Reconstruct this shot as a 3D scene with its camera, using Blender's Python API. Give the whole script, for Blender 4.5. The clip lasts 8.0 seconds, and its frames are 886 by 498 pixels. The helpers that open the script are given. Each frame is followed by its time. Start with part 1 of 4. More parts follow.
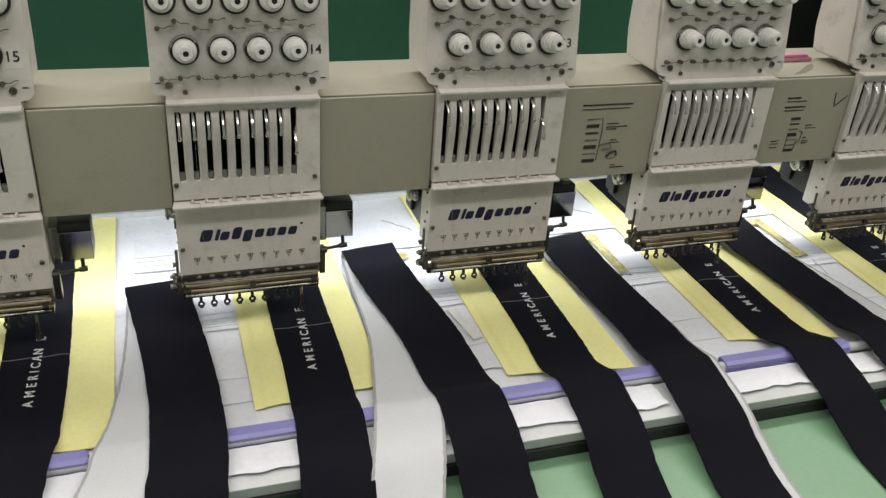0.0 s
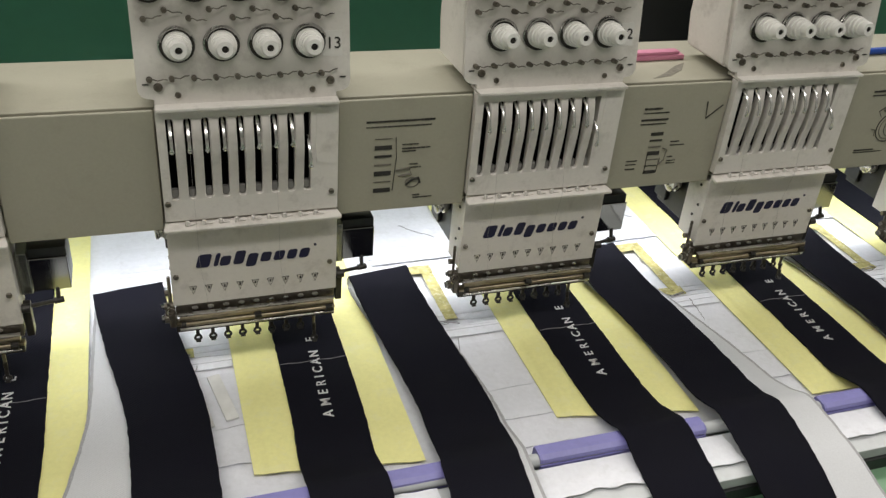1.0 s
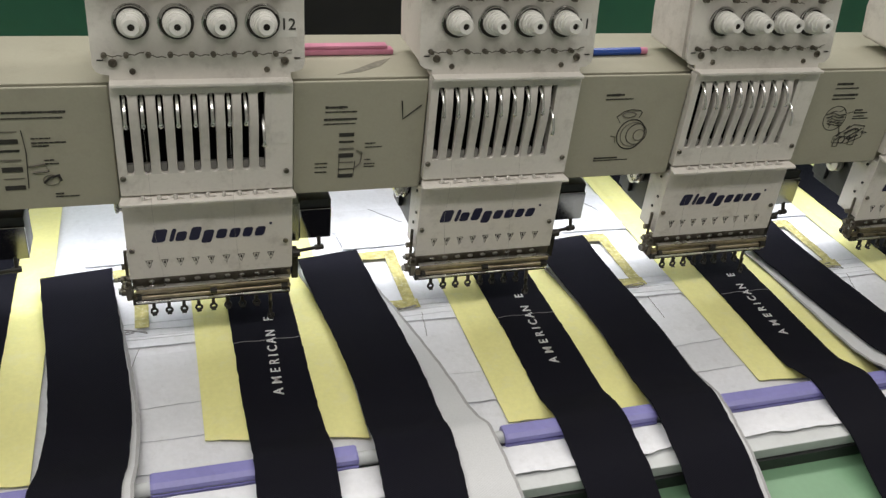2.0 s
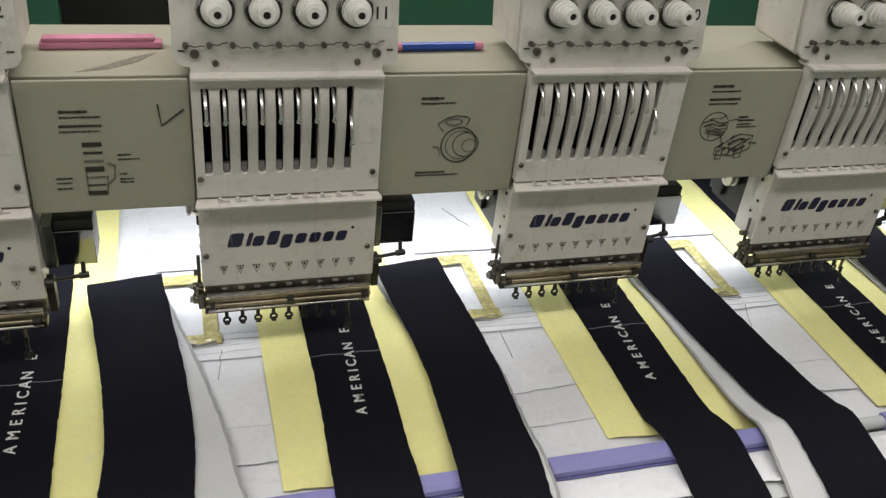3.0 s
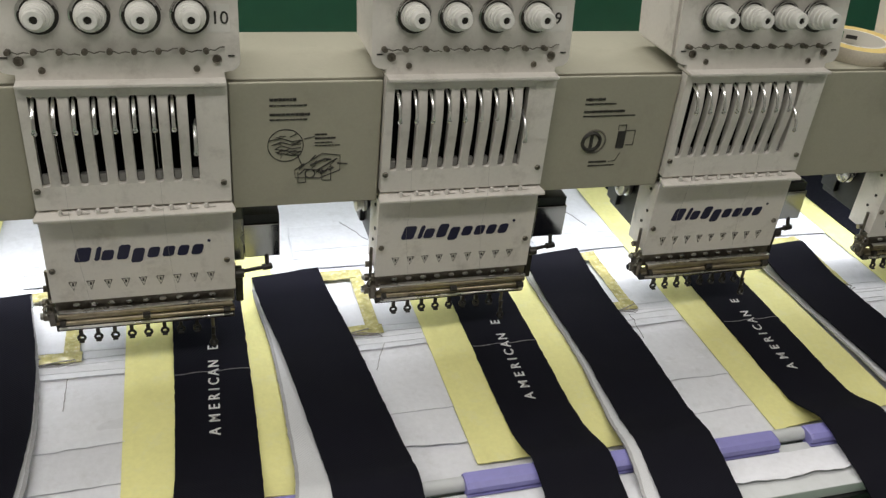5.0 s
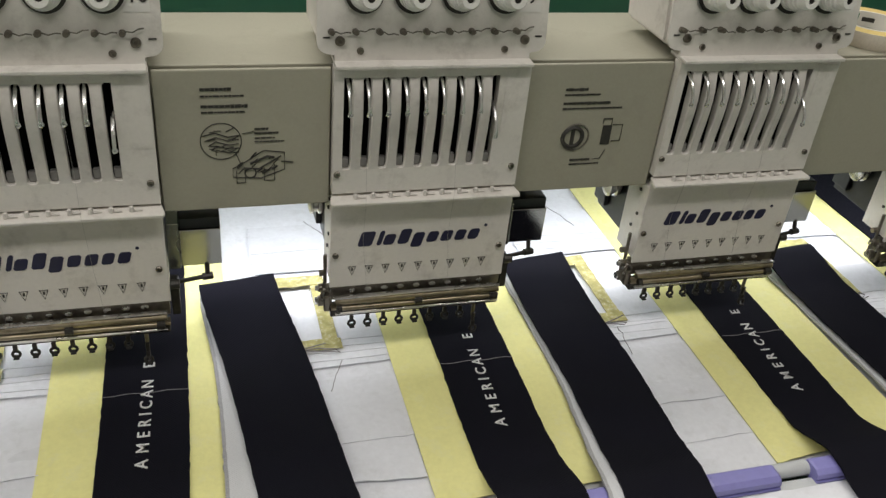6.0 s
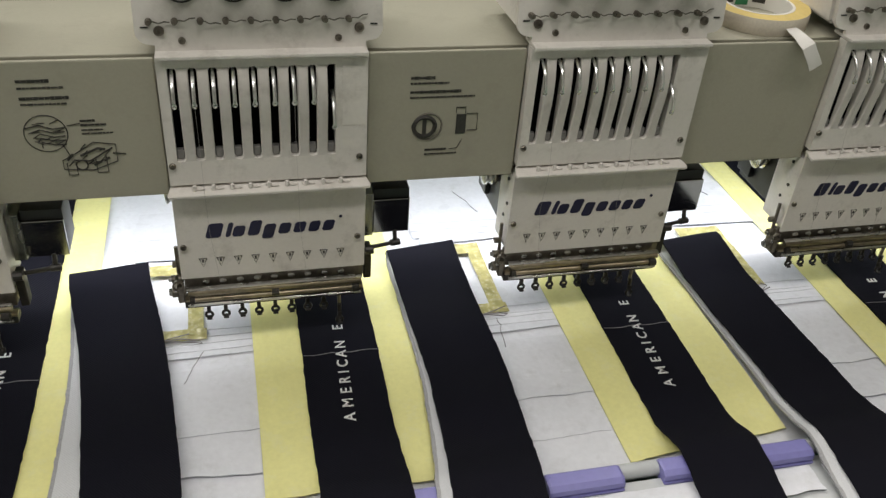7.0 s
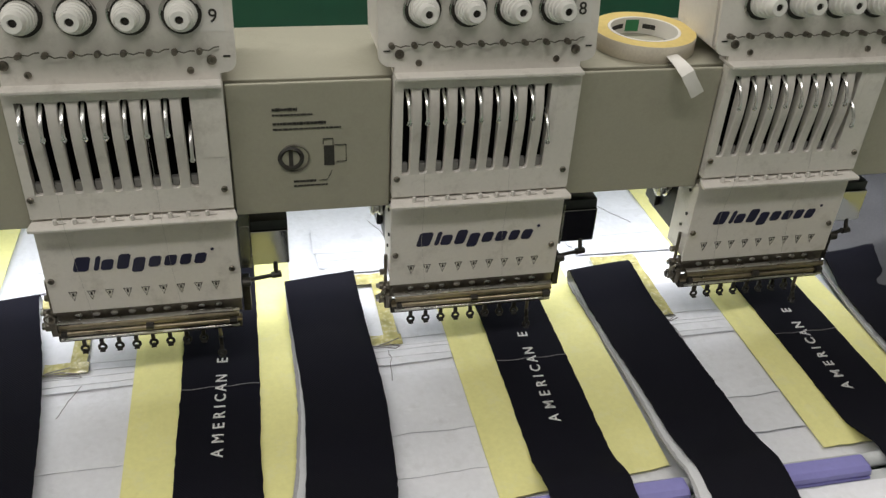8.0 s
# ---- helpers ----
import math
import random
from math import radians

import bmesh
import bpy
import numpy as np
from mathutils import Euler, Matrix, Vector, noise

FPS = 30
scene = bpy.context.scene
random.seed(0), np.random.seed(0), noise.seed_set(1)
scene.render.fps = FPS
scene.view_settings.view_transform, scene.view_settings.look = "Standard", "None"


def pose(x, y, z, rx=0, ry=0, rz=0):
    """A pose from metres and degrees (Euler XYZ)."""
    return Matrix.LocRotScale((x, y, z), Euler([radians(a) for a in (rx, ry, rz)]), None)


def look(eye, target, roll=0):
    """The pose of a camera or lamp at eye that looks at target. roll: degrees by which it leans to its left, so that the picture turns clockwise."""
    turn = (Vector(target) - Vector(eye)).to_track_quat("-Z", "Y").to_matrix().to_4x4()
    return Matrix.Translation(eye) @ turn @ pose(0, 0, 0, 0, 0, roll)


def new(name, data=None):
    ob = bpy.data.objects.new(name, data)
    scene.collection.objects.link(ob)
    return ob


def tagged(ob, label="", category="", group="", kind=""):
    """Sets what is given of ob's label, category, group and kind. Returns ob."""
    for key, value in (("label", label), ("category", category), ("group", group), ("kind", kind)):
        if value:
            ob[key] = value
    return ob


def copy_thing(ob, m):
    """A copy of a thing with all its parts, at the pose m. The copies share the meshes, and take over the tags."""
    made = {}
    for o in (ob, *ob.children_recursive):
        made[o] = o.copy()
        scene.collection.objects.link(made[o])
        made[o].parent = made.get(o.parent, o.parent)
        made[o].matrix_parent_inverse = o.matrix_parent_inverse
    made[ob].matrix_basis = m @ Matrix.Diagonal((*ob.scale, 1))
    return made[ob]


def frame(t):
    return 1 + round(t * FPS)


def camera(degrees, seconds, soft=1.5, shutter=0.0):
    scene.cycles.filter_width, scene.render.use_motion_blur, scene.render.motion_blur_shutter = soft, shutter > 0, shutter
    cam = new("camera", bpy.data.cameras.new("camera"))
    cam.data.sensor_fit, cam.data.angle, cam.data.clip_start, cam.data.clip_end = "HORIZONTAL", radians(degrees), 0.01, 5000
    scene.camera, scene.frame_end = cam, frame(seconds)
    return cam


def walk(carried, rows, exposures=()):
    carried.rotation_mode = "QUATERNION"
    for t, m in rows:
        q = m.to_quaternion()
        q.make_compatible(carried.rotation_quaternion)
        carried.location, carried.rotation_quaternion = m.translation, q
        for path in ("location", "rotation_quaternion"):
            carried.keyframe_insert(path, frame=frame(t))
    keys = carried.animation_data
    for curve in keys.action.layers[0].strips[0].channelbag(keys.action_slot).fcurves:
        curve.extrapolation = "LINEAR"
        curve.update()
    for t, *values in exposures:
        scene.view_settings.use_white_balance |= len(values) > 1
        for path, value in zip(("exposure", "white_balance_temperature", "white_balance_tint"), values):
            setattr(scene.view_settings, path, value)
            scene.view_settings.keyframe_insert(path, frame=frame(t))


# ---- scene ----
# ---- camera and walk ----
cam = camera(53.63, 8.0, soft=1.4)
PATH = [
    (0, -0.0838, -0.8379, 0.5688, -19.866, -29.215, 4.465),
    (0.2, -0.0277, -0.8021, 0.5656, -19.844, -29.695, 4.473),
    (0.3, -0.0059, -0.7821, 0.5650, -19.948, -29.980, 4.379),
    (0.5, 0.0624, -0.7299, 0.5609, -20.466, -30.275, 4.823),
    (0.7, 0.1117, -0.7065, 0.5633, -20.421, -30.922, 4.951),
    (1, 0.1952, -0.6822, 0.5534, -20.927, -31.827, 5.308),
    (1.2, 0.2498, -0.6862, 0.5476, -20.665, -31.797, 5.244),
    (1.5, 0.3617, -0.7073, 0.5533, -20.623, -31.358, 5.504),
    (1.6, 0.3790, -0.7131, 0.5553, -20.685, -31.340, 5.661),
    (1.7, 0.4138, -0.7196, 0.5587, -20.721, -31.649, 6.219),
    (2.8, 0.7016, -0.6575, 0.5363, -19.030, -32.924, 6.191),
    (3, 0.7446, -0.6415, 0.5286, -18.951, -32.859, 6.500),
    (3.2, 0.7957, -0.6317, 0.5218, -19.405, -32.688, 6.524),
    (3.5, 0.8691, -0.6307, 0.5181, -19.682, -32.942, 6.361),
    (3.7, 0.9284, -0.6360, 0.5242, -19.970, -32.827, 6.482),
    (4, 1.0019, -0.6530, 0.5344, -19.850, -32.710, 6.785),
    (4.2, 1.0501, -0.6643, 0.5301, -19.487, -32.279, 6.547),
    (4.5, 1.0926, -0.6809, 0.5236, -19.226, -31.648, 6.438),
    (4.7, 1.1107, -0.6740, 0.5232, -19.228, -31.632, 6.213),
    (5.8, 1.1987, -0.5917, 0.5102, -17.754, -32.897, 5.774),
    (6, 1.2028, -0.5833, 0.4961, -18.189, -32.871, 5.932),
    (6.2, 1.2237, -0.5742, 0.4911, -17.994, -33.137, 5.854),
    (6.5, 1.2554, -0.5760, 0.5007, -18.310, -34.034, 5.991),
    (6.8, 1.3113, -0.5899, 0.5101, -16.966, -34.391, 5.424),
    (7, 1.3496, -0.5968, 0.5134, -15.772, -34.982, 4.803),
    (7.2, 1.3779, -0.6040, 0.5111, -14.562, -34.883, 4.253),
    (7.5, 1.4151, -0.6135, 0.5214, -13.657, -34.751, 3.804),
    (7.7, 1.4356, -0.6160, 0.5216, -13.575, -34.323, 3.796),
    (8, 1.4713, -0.6084, 0.5212, -13.784, -33.703, 3.454),
]


def aimed(x, y, z, yaw, pitch, roll):
    """A pose from a place, a heading (to the left of +y), a pitch (up) and a roll (as look() has it)."""
    a, b = radians(yaw), radians(pitch)
    ahead = Vector((-math.sin(a) * math.cos(b), math.cos(a) * math.cos(b), math.sin(b)))
    return look((x, y, z), Vector((x, y, z)) + ahead, roll)


walk(cam, [(r[0], aimed(*r[1:])) for r in PATH])

# ---- world and light ----
world = bpy.data.worlds.new("world")
scene.world = world
world.use_nodes = True
world.node_tree.nodes["Background"].inputs["Color"].default_value = (0.9, 0.95, 1.0, 1)
world.node_tree.nodes["Background"].inputs["Strength"].default_value = 0.02
scene.view_settings.exposure = 0.0


def area_lamp(name, sx, sy, energy, colour, m):
    d = bpy.data.lights.new(name, "AREA")
    d.shape, d.size, d.size_y, d.energy, d.color = "RECTANGLE", sx, sy, energy, colour
    ob = new(name, d)
    ob.matrix_world = m
    return ob


# two rows of fluorescent tubes under the ceiling, and the work light strip under the beam
for ty, power in ((-0.8, 41.0), (0.95, 64.0)):
    area_lamp("ceiling_tube_light", 4.8, 0.25, power, (1.0, 0.955, 0.905), pose(0.3, ty, 2.02))
area_lamp("work_light", 2.9, 0.04, 4.6, (0.95, 0.97, 1.0), pose(0.72, 0.112, 0.136, 0, 0, 0))


# ---- materials ----
def material(name, colour, rough=0.5, metal=0.0, grain=0.06, scale=60.0, blotch=0.08, big=6.0, bump=0.15, dirt=None, dirt_amount=0.0, spread=0.0, coat=0.0, weave=0.0, gloss=0.5):
    m = bpy.data.materials.new(name)
    m.use_nodes = True
    nt = m.node_tree
    n, l = nt.nodes, nt.links
    bsdf = n["Principled BSDF"]
    tc = n.new("ShaderNodeTexCoord")
    geo = n.new("ShaderNodeNewGeometry")
    fine = n.new("ShaderNodeTexNoise")
    fine.inputs["Scale"].default_value, fine.inputs["Detail"].default_value = scale, 6.0
    wide = n.new("ShaderNodeTexNoise")
    wide.inputs["Scale"].default_value, wide.inputs["Detail"].default_value = big, 5.0
    l.new(geo.outputs["Position"], fine.inputs["Vector"])
    l.new(geo.outputs["Position"], wide.inputs["Vector"])

    def scaled(src, amount, mid=1.0):
        a = n.new("ShaderNodeMapRange")
        a.inputs["From Min"].default_value, a.inputs["From Max"].default_value = 0.25, 0.75
        a.inputs["To Min"].default_value, a.inputs["To Max"].default_value = mid - amount, mid + amount
        l.new(src, a.inputs["Value"])
        return a.outputs["Result"]

    mul = n.new("ShaderNodeMath")
    mul.operation = "MULTIPLY"
    l.new(scaled(fine.outputs["Fac"], grain), mul.inputs[0])
    l.new(scaled(wide.outputs["Fac"], blotch), mul.inputs[1])
    value = mul.outputs[0]
    if spread:
        info = n.new("ShaderNodeObjectInfo")
        vary = n.new("ShaderNodeMapRange")
        vary.inputs["To Min"].default_value, vary.inputs["To Max"].default_value = 1 - spread, 1 + spread
        l.new(info.outputs["Random"], vary.inputs["Value"])
        m2 = n.new("ShaderNodeMath")
        m2.operation = "MULTIPLY"
        l.new(value, m2.inputs[0])
        l.new(vary.outputs["Result"], m2.inputs[1])
        value = m2.outputs[0]
    mix = n.new("ShaderNodeVectorMath")
    mix.operation = "SCALE"
    mix.inputs[0].default_value = colour
    l.new(value, mix.inputs["Scale"])
    col = mix.outputs["Vector"]
    if dirt:
        spot = n.new("ShaderNodeTexNoise")
        spot.inputs["Scale"].default_value, spot.inputs["Detail"].default_value, spot.inputs["Roughness"].default_value = big * 4, 8.0, 0.7
        l.new(geo.outputs["Position"], spot.inputs["Vector"])
        ramp = n.new("ShaderNodeMapRange")
        ramp.inputs["From Min"].default_value, ramp.inputs["From Max"].default_value = 0.52, 0.75
        ramp.inputs["To Max"].default_value = dirt_amount
        l.new(spot.outputs["Fac"], ramp.inputs["Value"])
        mx = n.new("ShaderNodeMix")
        mx.data_type = "RGBA"
        l.new(ramp.outputs["Result"], mx.inputs[0])
        l.new(col, mx.inputs[6])
        mx.inputs[7].default_value = (*dirt, 1)
        col = mx.outputs[2]
    l.new(col, bsdf.inputs["Base Color"])
    l.new(scaled(wide.outputs["Fac"], 0.08, rough), bsdf.inputs["Roughness"])
    bsdf.inputs["Metallic"].default_value = metal
    bsdf.inputs["Coat Weight"].default_value = coat
    bsdf.inputs["Specular IOR Level"].default_value = gloss
    b = n.new("ShaderNodeBump")
    b.inputs["Strength"].default_value, b.inputs["Distance"].default_value = bump, 0.001
    height = fine.outputs["Fac"]
    if weave:
        wave = n.new("ShaderNodeTexWave")
        wave.bands_direction = "DIAGONAL"
        wave.inputs["Scale"].default_value, wave.inputs["Distortion"].default_value = weave, 1.5
        l.new(geo.outputs["Position"], wave.inputs["Vector"])
        add = n.new("ShaderNodeMath")
        l.new(wave.outputs["Fac"], add.inputs[0])
        l.new(fine.outputs["Fac"], add.inputs[1])
        height = add.outputs[0]
    l.new(height, b.inputs["Height"])
    l.new(b.outputs["Normal"], bsdf.inputs["Normal"])
    return m


HEAD = material("head_paint", (0.72, 0.688, 0.640), 0.42, grain=0.03, scale=300, blotch=0.05, big=9, bump=0.05, dirt=(0.22, 0.19, 0.15), dirt_amount=0.42)
RIB = material("rib_paint", (0.64, 0.61, 0.57), 0.35, grain=0.03, scale=200, blotch=0.05, big=20, bump=0.05, dirt=(0.2, 0.18, 0.15), dirt_amount=0.3)
BEAM = material("beam_paint", (0.372, 0.358, 0.282), 0.55, grain=0.03, scale=400, blotch=0.05, big=5, bump=0.08, dirt=(0.22, 0.2, 0.15), dirt_amount=0.3)
# near black without gloss: paints the shade deep in the lever channels
CHANNEL_SHADE = material("black_recess", (0.004, 0.004, 0.004), 0.9, bump=0.0, gloss=0.05)
DARK = material("dark_oiled_steel", (0.045, 0.042, 0.038), 0.38, 0.6, grain=0.3, scale=250, blotch=0.3, big=40, bump=0.2)
STEEL = material("steel", (0.55, 0.54, 0.52), 0.28, 0.95, grain=0.1, scale=200, blotch=0.15, big=40, bump=0.1)
CHROME = material("chrome", (0.88, 0.88, 0.88), 0.24, 1.0, grain=0.02, blotch=0.03, bump=0.02)
TARNISH = material("tarnished_steel", (0.20, 0.18, 0.15), 0.36, 0.85, grain=0.25, scale=220, blotch=0.35, big=35, bump=0.2)
PLATED = material("plated_steel", (0.30, 0.31, 0.27), 0.22, 0.9, grain=0.08, scale=120, blotch=0.2, big=25, bump=0.05)
BRASS = material("oiled_brass", (0.30, 0.255, 0.18), 0.33, 0.9, grain=0.2, scale=150, blotch=0.35, big=25, bump=0.15)
GREY = material("grey_felt", (0.28, 0.27, 0.26), 0.8, bump=0.2)
KNOB = material("knob_plastic", (0.78, 0.77, 0.73), 0.3, grain=0.02, scale=300, blotch=0.03, big=40, bump=0.03)
INK = material("navy_ink", (0.012, 0.012, 0.045), 0.45, grain=0.1, scale=500, blotch=0.1, big=60, bump=0.03)
PRINT = material("grey_print", (0.032, 0.030, 0.026), 0.6, grain=0.4, scale=700, blotch=0.3, big=120, bump=0.03)
PALE_PRINT = material("faint_print", (0.14, 0.13, 0.105), 0.6, grain=0.3, scale=700, blotch=0.3, big=120, bump=0.03)
STICKER = material("sticker", (0.74, 0.72, 0.68), 0.4, grain=0.02, bump=0.02)
MOTOR = material("black_box", (0.02, 0.021, 0.022), 0.35, grain=0.2, scale=200, blotch=0.2, big=30, bump=0.05)
MIRRORED = material("smooth_plated_steel", (0.40, 0.41, 0.39), 0.09, 1.0, grain=0.03, scale=120, blotch=0.08, big=25, bump=0.02)
NAVY = material("navy_twill", (0.0050, 0.0050, 0.0094), 0.9, grain=0.22, scale=900, blotch=0.18, big=14, bump=0.25, weave=260.0, gloss=0.15)
LINING = material("white_lining", (0.60, 0.61, 0.63), 0.85, grain=0.05, scale=700, blotch=0.05, big=10, bump=0.25, weave=300.0)
HEM = material("grey_hem", (0.36, 0.36, 0.37), 0.9, grain=0.25, scale=900, blotch=0.1, bump=0.3)
THREAD = material("white_thread", (0.66, 0.66, 0.65), 0.7, grain=0.3, scale=1200, blotch=0.05, bump=0.4)
FINE_THREAD = material("pale_grey_thread", (0.42, 0.40, 0.38), 0.6, bump=0.05)
DARK_THREAD = material("grey_thread", (0.24, 0.23, 0.24), 0.7, bump=0.1)
PAPER = material("backing_paper", (0.735, 0.745, 0.79), 0.8, grain=0.04, scale=180, blotch=0.06, big=16, bump=0.25, dirt=(0.45, 0.45, 0.45), dirt_amount=0.35, spread=0.05)
YELLOW = material("yellow_backing", (0.82, 0.785, 0.34), 0.75, grain=0.04, scale=250, blotch=0.05, big=14, bump=0.2, dirt=(0.80, 0.78, 0.44), dirt_amount=0.8, spread=0.03)
TAPE = material("yellowed_tape", (0.50, 0.455, 0.20), 0.2, grain=0.15, scale=120, blotch=0.3, big=60, bump=0.6, dirt=(0.76, 0.74, 0.62), dirt_amount=0.95)
CLEAR = material("cloudy_tape", (0.72, 0.72, 0.70), 0.15, grain=0.05, scale=100, blotch=0.08, big=60, bump=0.5)
CLIP = material("periwinkle_plastic", (0.235, 0.225, 0.52), 0.35, grain=0.04, scale=200, blotch=0.08, big=12, bump=0.06, dirt=(0.15, 0.14, 0.3), dirt_amount=0.3)
RAIL = material("white_rail", (0.54, 0.56, 0.57), 0.5, grain=0.05, scale=120, blotch=0.07, big=15, bump=0.15, dirt=(0.35, 0.36, 0.36), dirt_amount=0.5)
GREENTOP = material("green_table_top", (0.185, 0.335, 0.205), 0.4, grain=0.03, scale=200, blotch=0.06, big=3, bump=0.04)
DEEPGREEN = material("deep_green_sheet", (0.009, 0.082, 0.045), 0.55, grain=0.06, scale=60, blotch=0.12, big=3, bump=0.06)
PINK = material("pink_plastic", (0.62, 0.24, 0.36), 0.45, grain=0.05, scale=150, blotch=0.1, big=25, bump=0.05)
BLUE = material("blue_plastic", (0.03, 0.09, 0.42), 0.35, grain=0.05, bump=0.03)
MASKING = material("masking_tape", (0.66, 0.51, 0.18), 0.6, grain=0.06, scale=200, blotch=0.08, big=30, bump=0.15)
TAPE_EDGE = material("tape_side", (0.66, 0.60, 0.50), 0.6, grain=0.08, scale=500, blotch=0.05, bump=0.2)
LABELGREEN = material("green_label", (0.03, 0.22, 0.09), 0.4, bump=0.02)
CLOTH = material("grey_cloth", (0.07, 0.07, 0.075), 0.9, grain=0.1, scale=600, blotch=0.15, big=20, bump=0.2, gloss=0.2)
WALL = material("wall_paint", (0.62, 0.61, 0.57), 0.8, scale=20, big=1.0)
CEIL = material("ceiling_paint", (0.70, 0.70, 0.68), 0.85, scale=20, big=1.0)
FLOOR = material("floor_paint", (0.22, 0.24, 0.23), 0.5, scale=20, big=1.0)
STREAK = material("grey_scuff", (0.19, 0.18, 0.145), 0.6, grain=0.25, scale=300, blotch=0.25, big=60, bump=0.03, dirt=(0.34, 0.325, 0.26), dirt_amount=0.9)
# near black, paints the darkness seen through the gap in the green covers
OPENING_SHADE = material("black_sheet", (0.006, 0.006, 0.007), 0.8, bump=0.0)

# ---- mesh helpers ----


def finish(name, bm, mat, parent=None, label="", smooth=False):
    bmesh.ops.recalc_face_normals(bm, faces=bm.faces)
    me = bpy.data.meshes.new(name)
    bm.to_mesh(me)
    bm.free()
    for one in (mat if isinstance(mat, (list, tuple)) else (mat,)):
        me.materials.append(one)
    if smooth:
        for p in me.polygons:
            p.use_smooth = True
        me.set_sharp_from_angle(angle=radians(40))
    ob = new(name, me)
    if parent:
        ob.parent = parent
    if label:
        tagged(ob, label)
    return ob


def part(name, bm, mat, parent, label="", smooth=False):
    return finish(name, bm, mat, parent, label, smooth)


def shared(name, source, parent, m=None):
    """Another object on the mesh of source."""
    ob = new(name, source.data)
    ob.parent = parent
    ob.matrix_basis = m if m is not None else Matrix.Identity(4)
    return ob


def box(bm, x0, x1, y0, y1, z0, z1, bevel=0.0, m=None):
    r = bmesh.ops.create_cube(bm, size=1)
    vs = r["verts"]
    t = Matrix.Translation(((x0 + x1) / 2, (y0 + y1) / 2, (z0 + z1) / 2)) @ Matrix.Diagonal((x1 - x0, y1 - y0, z1 - z0, 1))
    bmesh.ops.transform(bm, matrix=(m @ t) if m is not None else t, verts=vs)
    if bevel:
        es = list({e for v in vs for e in v.link_edges})
        bmesh.ops.bevel(bm, geom=es, offset=bevel, segments=2, affect="EDGES", profile=0.6)


def rod(bm, a, b, r0, r1=None, seg=12):
    a, b = Vector(a), Vector(b)
    d = b - a
    m = Matrix.Translation((a + b) / 2) @ d.to_track_quat("Z", "Y").to_matrix().to_4x4()
    bmesh.ops.create_cone(bm, cap_ends=True, segments=seg, radius1=r0, radius2=r0 if r1 is None else r1, depth=d.length, matrix=m)


def lathe(bm, rings, m, seg=24):
    """rings: (distance along the axis, radius); the axis is m's z."""
    loops = []
    for h, r in rings:
        loops.append([bm.verts.new(m @ Vector((r * math.cos(2 * math.pi * k / seg), r * math.sin(2 * math.pi * k / seg), h))) for k in range(seg)])
    for a, b in zip(loops, loops[1:]):
        for k in range(seg):
            bm.faces.new((a[k], a[(k + 1) % seg], b[(k + 1) % seg], b[k]))
    bm.faces.new(loops[0][::-1])
    bm.faces.new(loops[-1])


def tube(bm, pts, r, seg=8, closed=False):
    pts = [Vector(p) for p in pts]
    n = len(pts)
    loops = []
    for i, p in enumerate(pts):
        a, b = (pts[i - 1], pts[(i + 1) % n]) if closed else (pts[max(i - 1, 0)], pts[min(i + 1, n - 1)])
        q = (b - a).to_track_quat("Z", "Y").to_matrix()
        loops.append([bm.verts.new(p + q @ Vector((r * math.cos(2 * math.pi * k / seg), r * math.sin(2 * math.pi * k / seg), 0))) for k in range(seg)])
    pairs = list(zip(loops, loops[1:])) + ([(loops[-1], loops[0])] if closed else [])
    for a, b in pairs:
        for k in range(seg):
            bm.faces.new((a[k], a[(k + 1) % seg], b[(k + 1) % seg], b[k]))
    if not closed:
        bm.faces.new(loops[0][::-1])
        bm.faces.new(loops[-1])


def ring(bm, c, r, wire, axis="Y", seg=16, a0=0.0, a1=360.0):
    pts = []
    full = abs(a1 - a0) >= 360
    for k in range(seg + (0 if full else 1)):
        a = radians(a0 + (a1 - a0) * k / seg)
        u, v = r * math.cos(a), r * math.sin(a)
        pts.append(Vector(c) + (Vector((u, 0, v)) if axis == "Y" else Vector((u, v, 0))))
    tube(bm, pts, wire, 6, closed=full)


def slab(bm, outline, depth, m):
    """A flat polygon (x, y) extruded by depth along m's -z."""
    top = [bm.verts.new(m @ Vector((x, y, 0))) for x, y in outline]
    low = [bm.verts.new(m @ Vector((x, y, -depth))) for x, y in outline]
    bm.faces.new(top)
    bm.faces.new(low[::-1])
    k = len(top)
    for i in range(k):
        bm.faces.new((top[i], low[i], low[(i + 1) % k], top[(i + 1) % k]))


def letters(body, size, extrude, bold=0.0):
    """A mesh of words in the built-in font, centred."""
    cu = bpy.data.curves.new("letters", "FONT")
    cu.body, cu.size, cu.extrude, cu.offset = body, size, extrude, bold
    cu.align_x, cu.align_y = "CENTER", "CENTER"
    cu.resolution_u = 3
    ob = new("letters", cu)
    bpy.context.view_layer.update()
    me = bpy.data.meshes.new_from_object(ob.evaluated_get(bpy.context.evaluated_depsgraph_get()))
    bpy.data.objects.remove(ob)
    bpy.data.curves.remove(cu)
    return me


def place(name, me, mat, parent, m, label=""):
    me.materials.clear()
    me.materials.append(mat)
    ob = new(name, me)
    ob.parent = parent
    ob.matrix_basis = m
    if label:
        tagged(ob, label)
    return ob


def empty(name, m, label, category, group=""):
    ob = new(name)
    ob.matrix_basis = m
    return tagged(ob, label, category, group)


PITCH = 0.275
FRONT = Matrix.Rotation(radians(90), 4, "X")  # upright plane that faces -y: x stays, y becomes up


def head_x(n):
    return (14 - n) * PITCH


# ---- room ----
def structure(name, bm, mat):
    return tagged(finish(name, bm, mat), kind="structure")


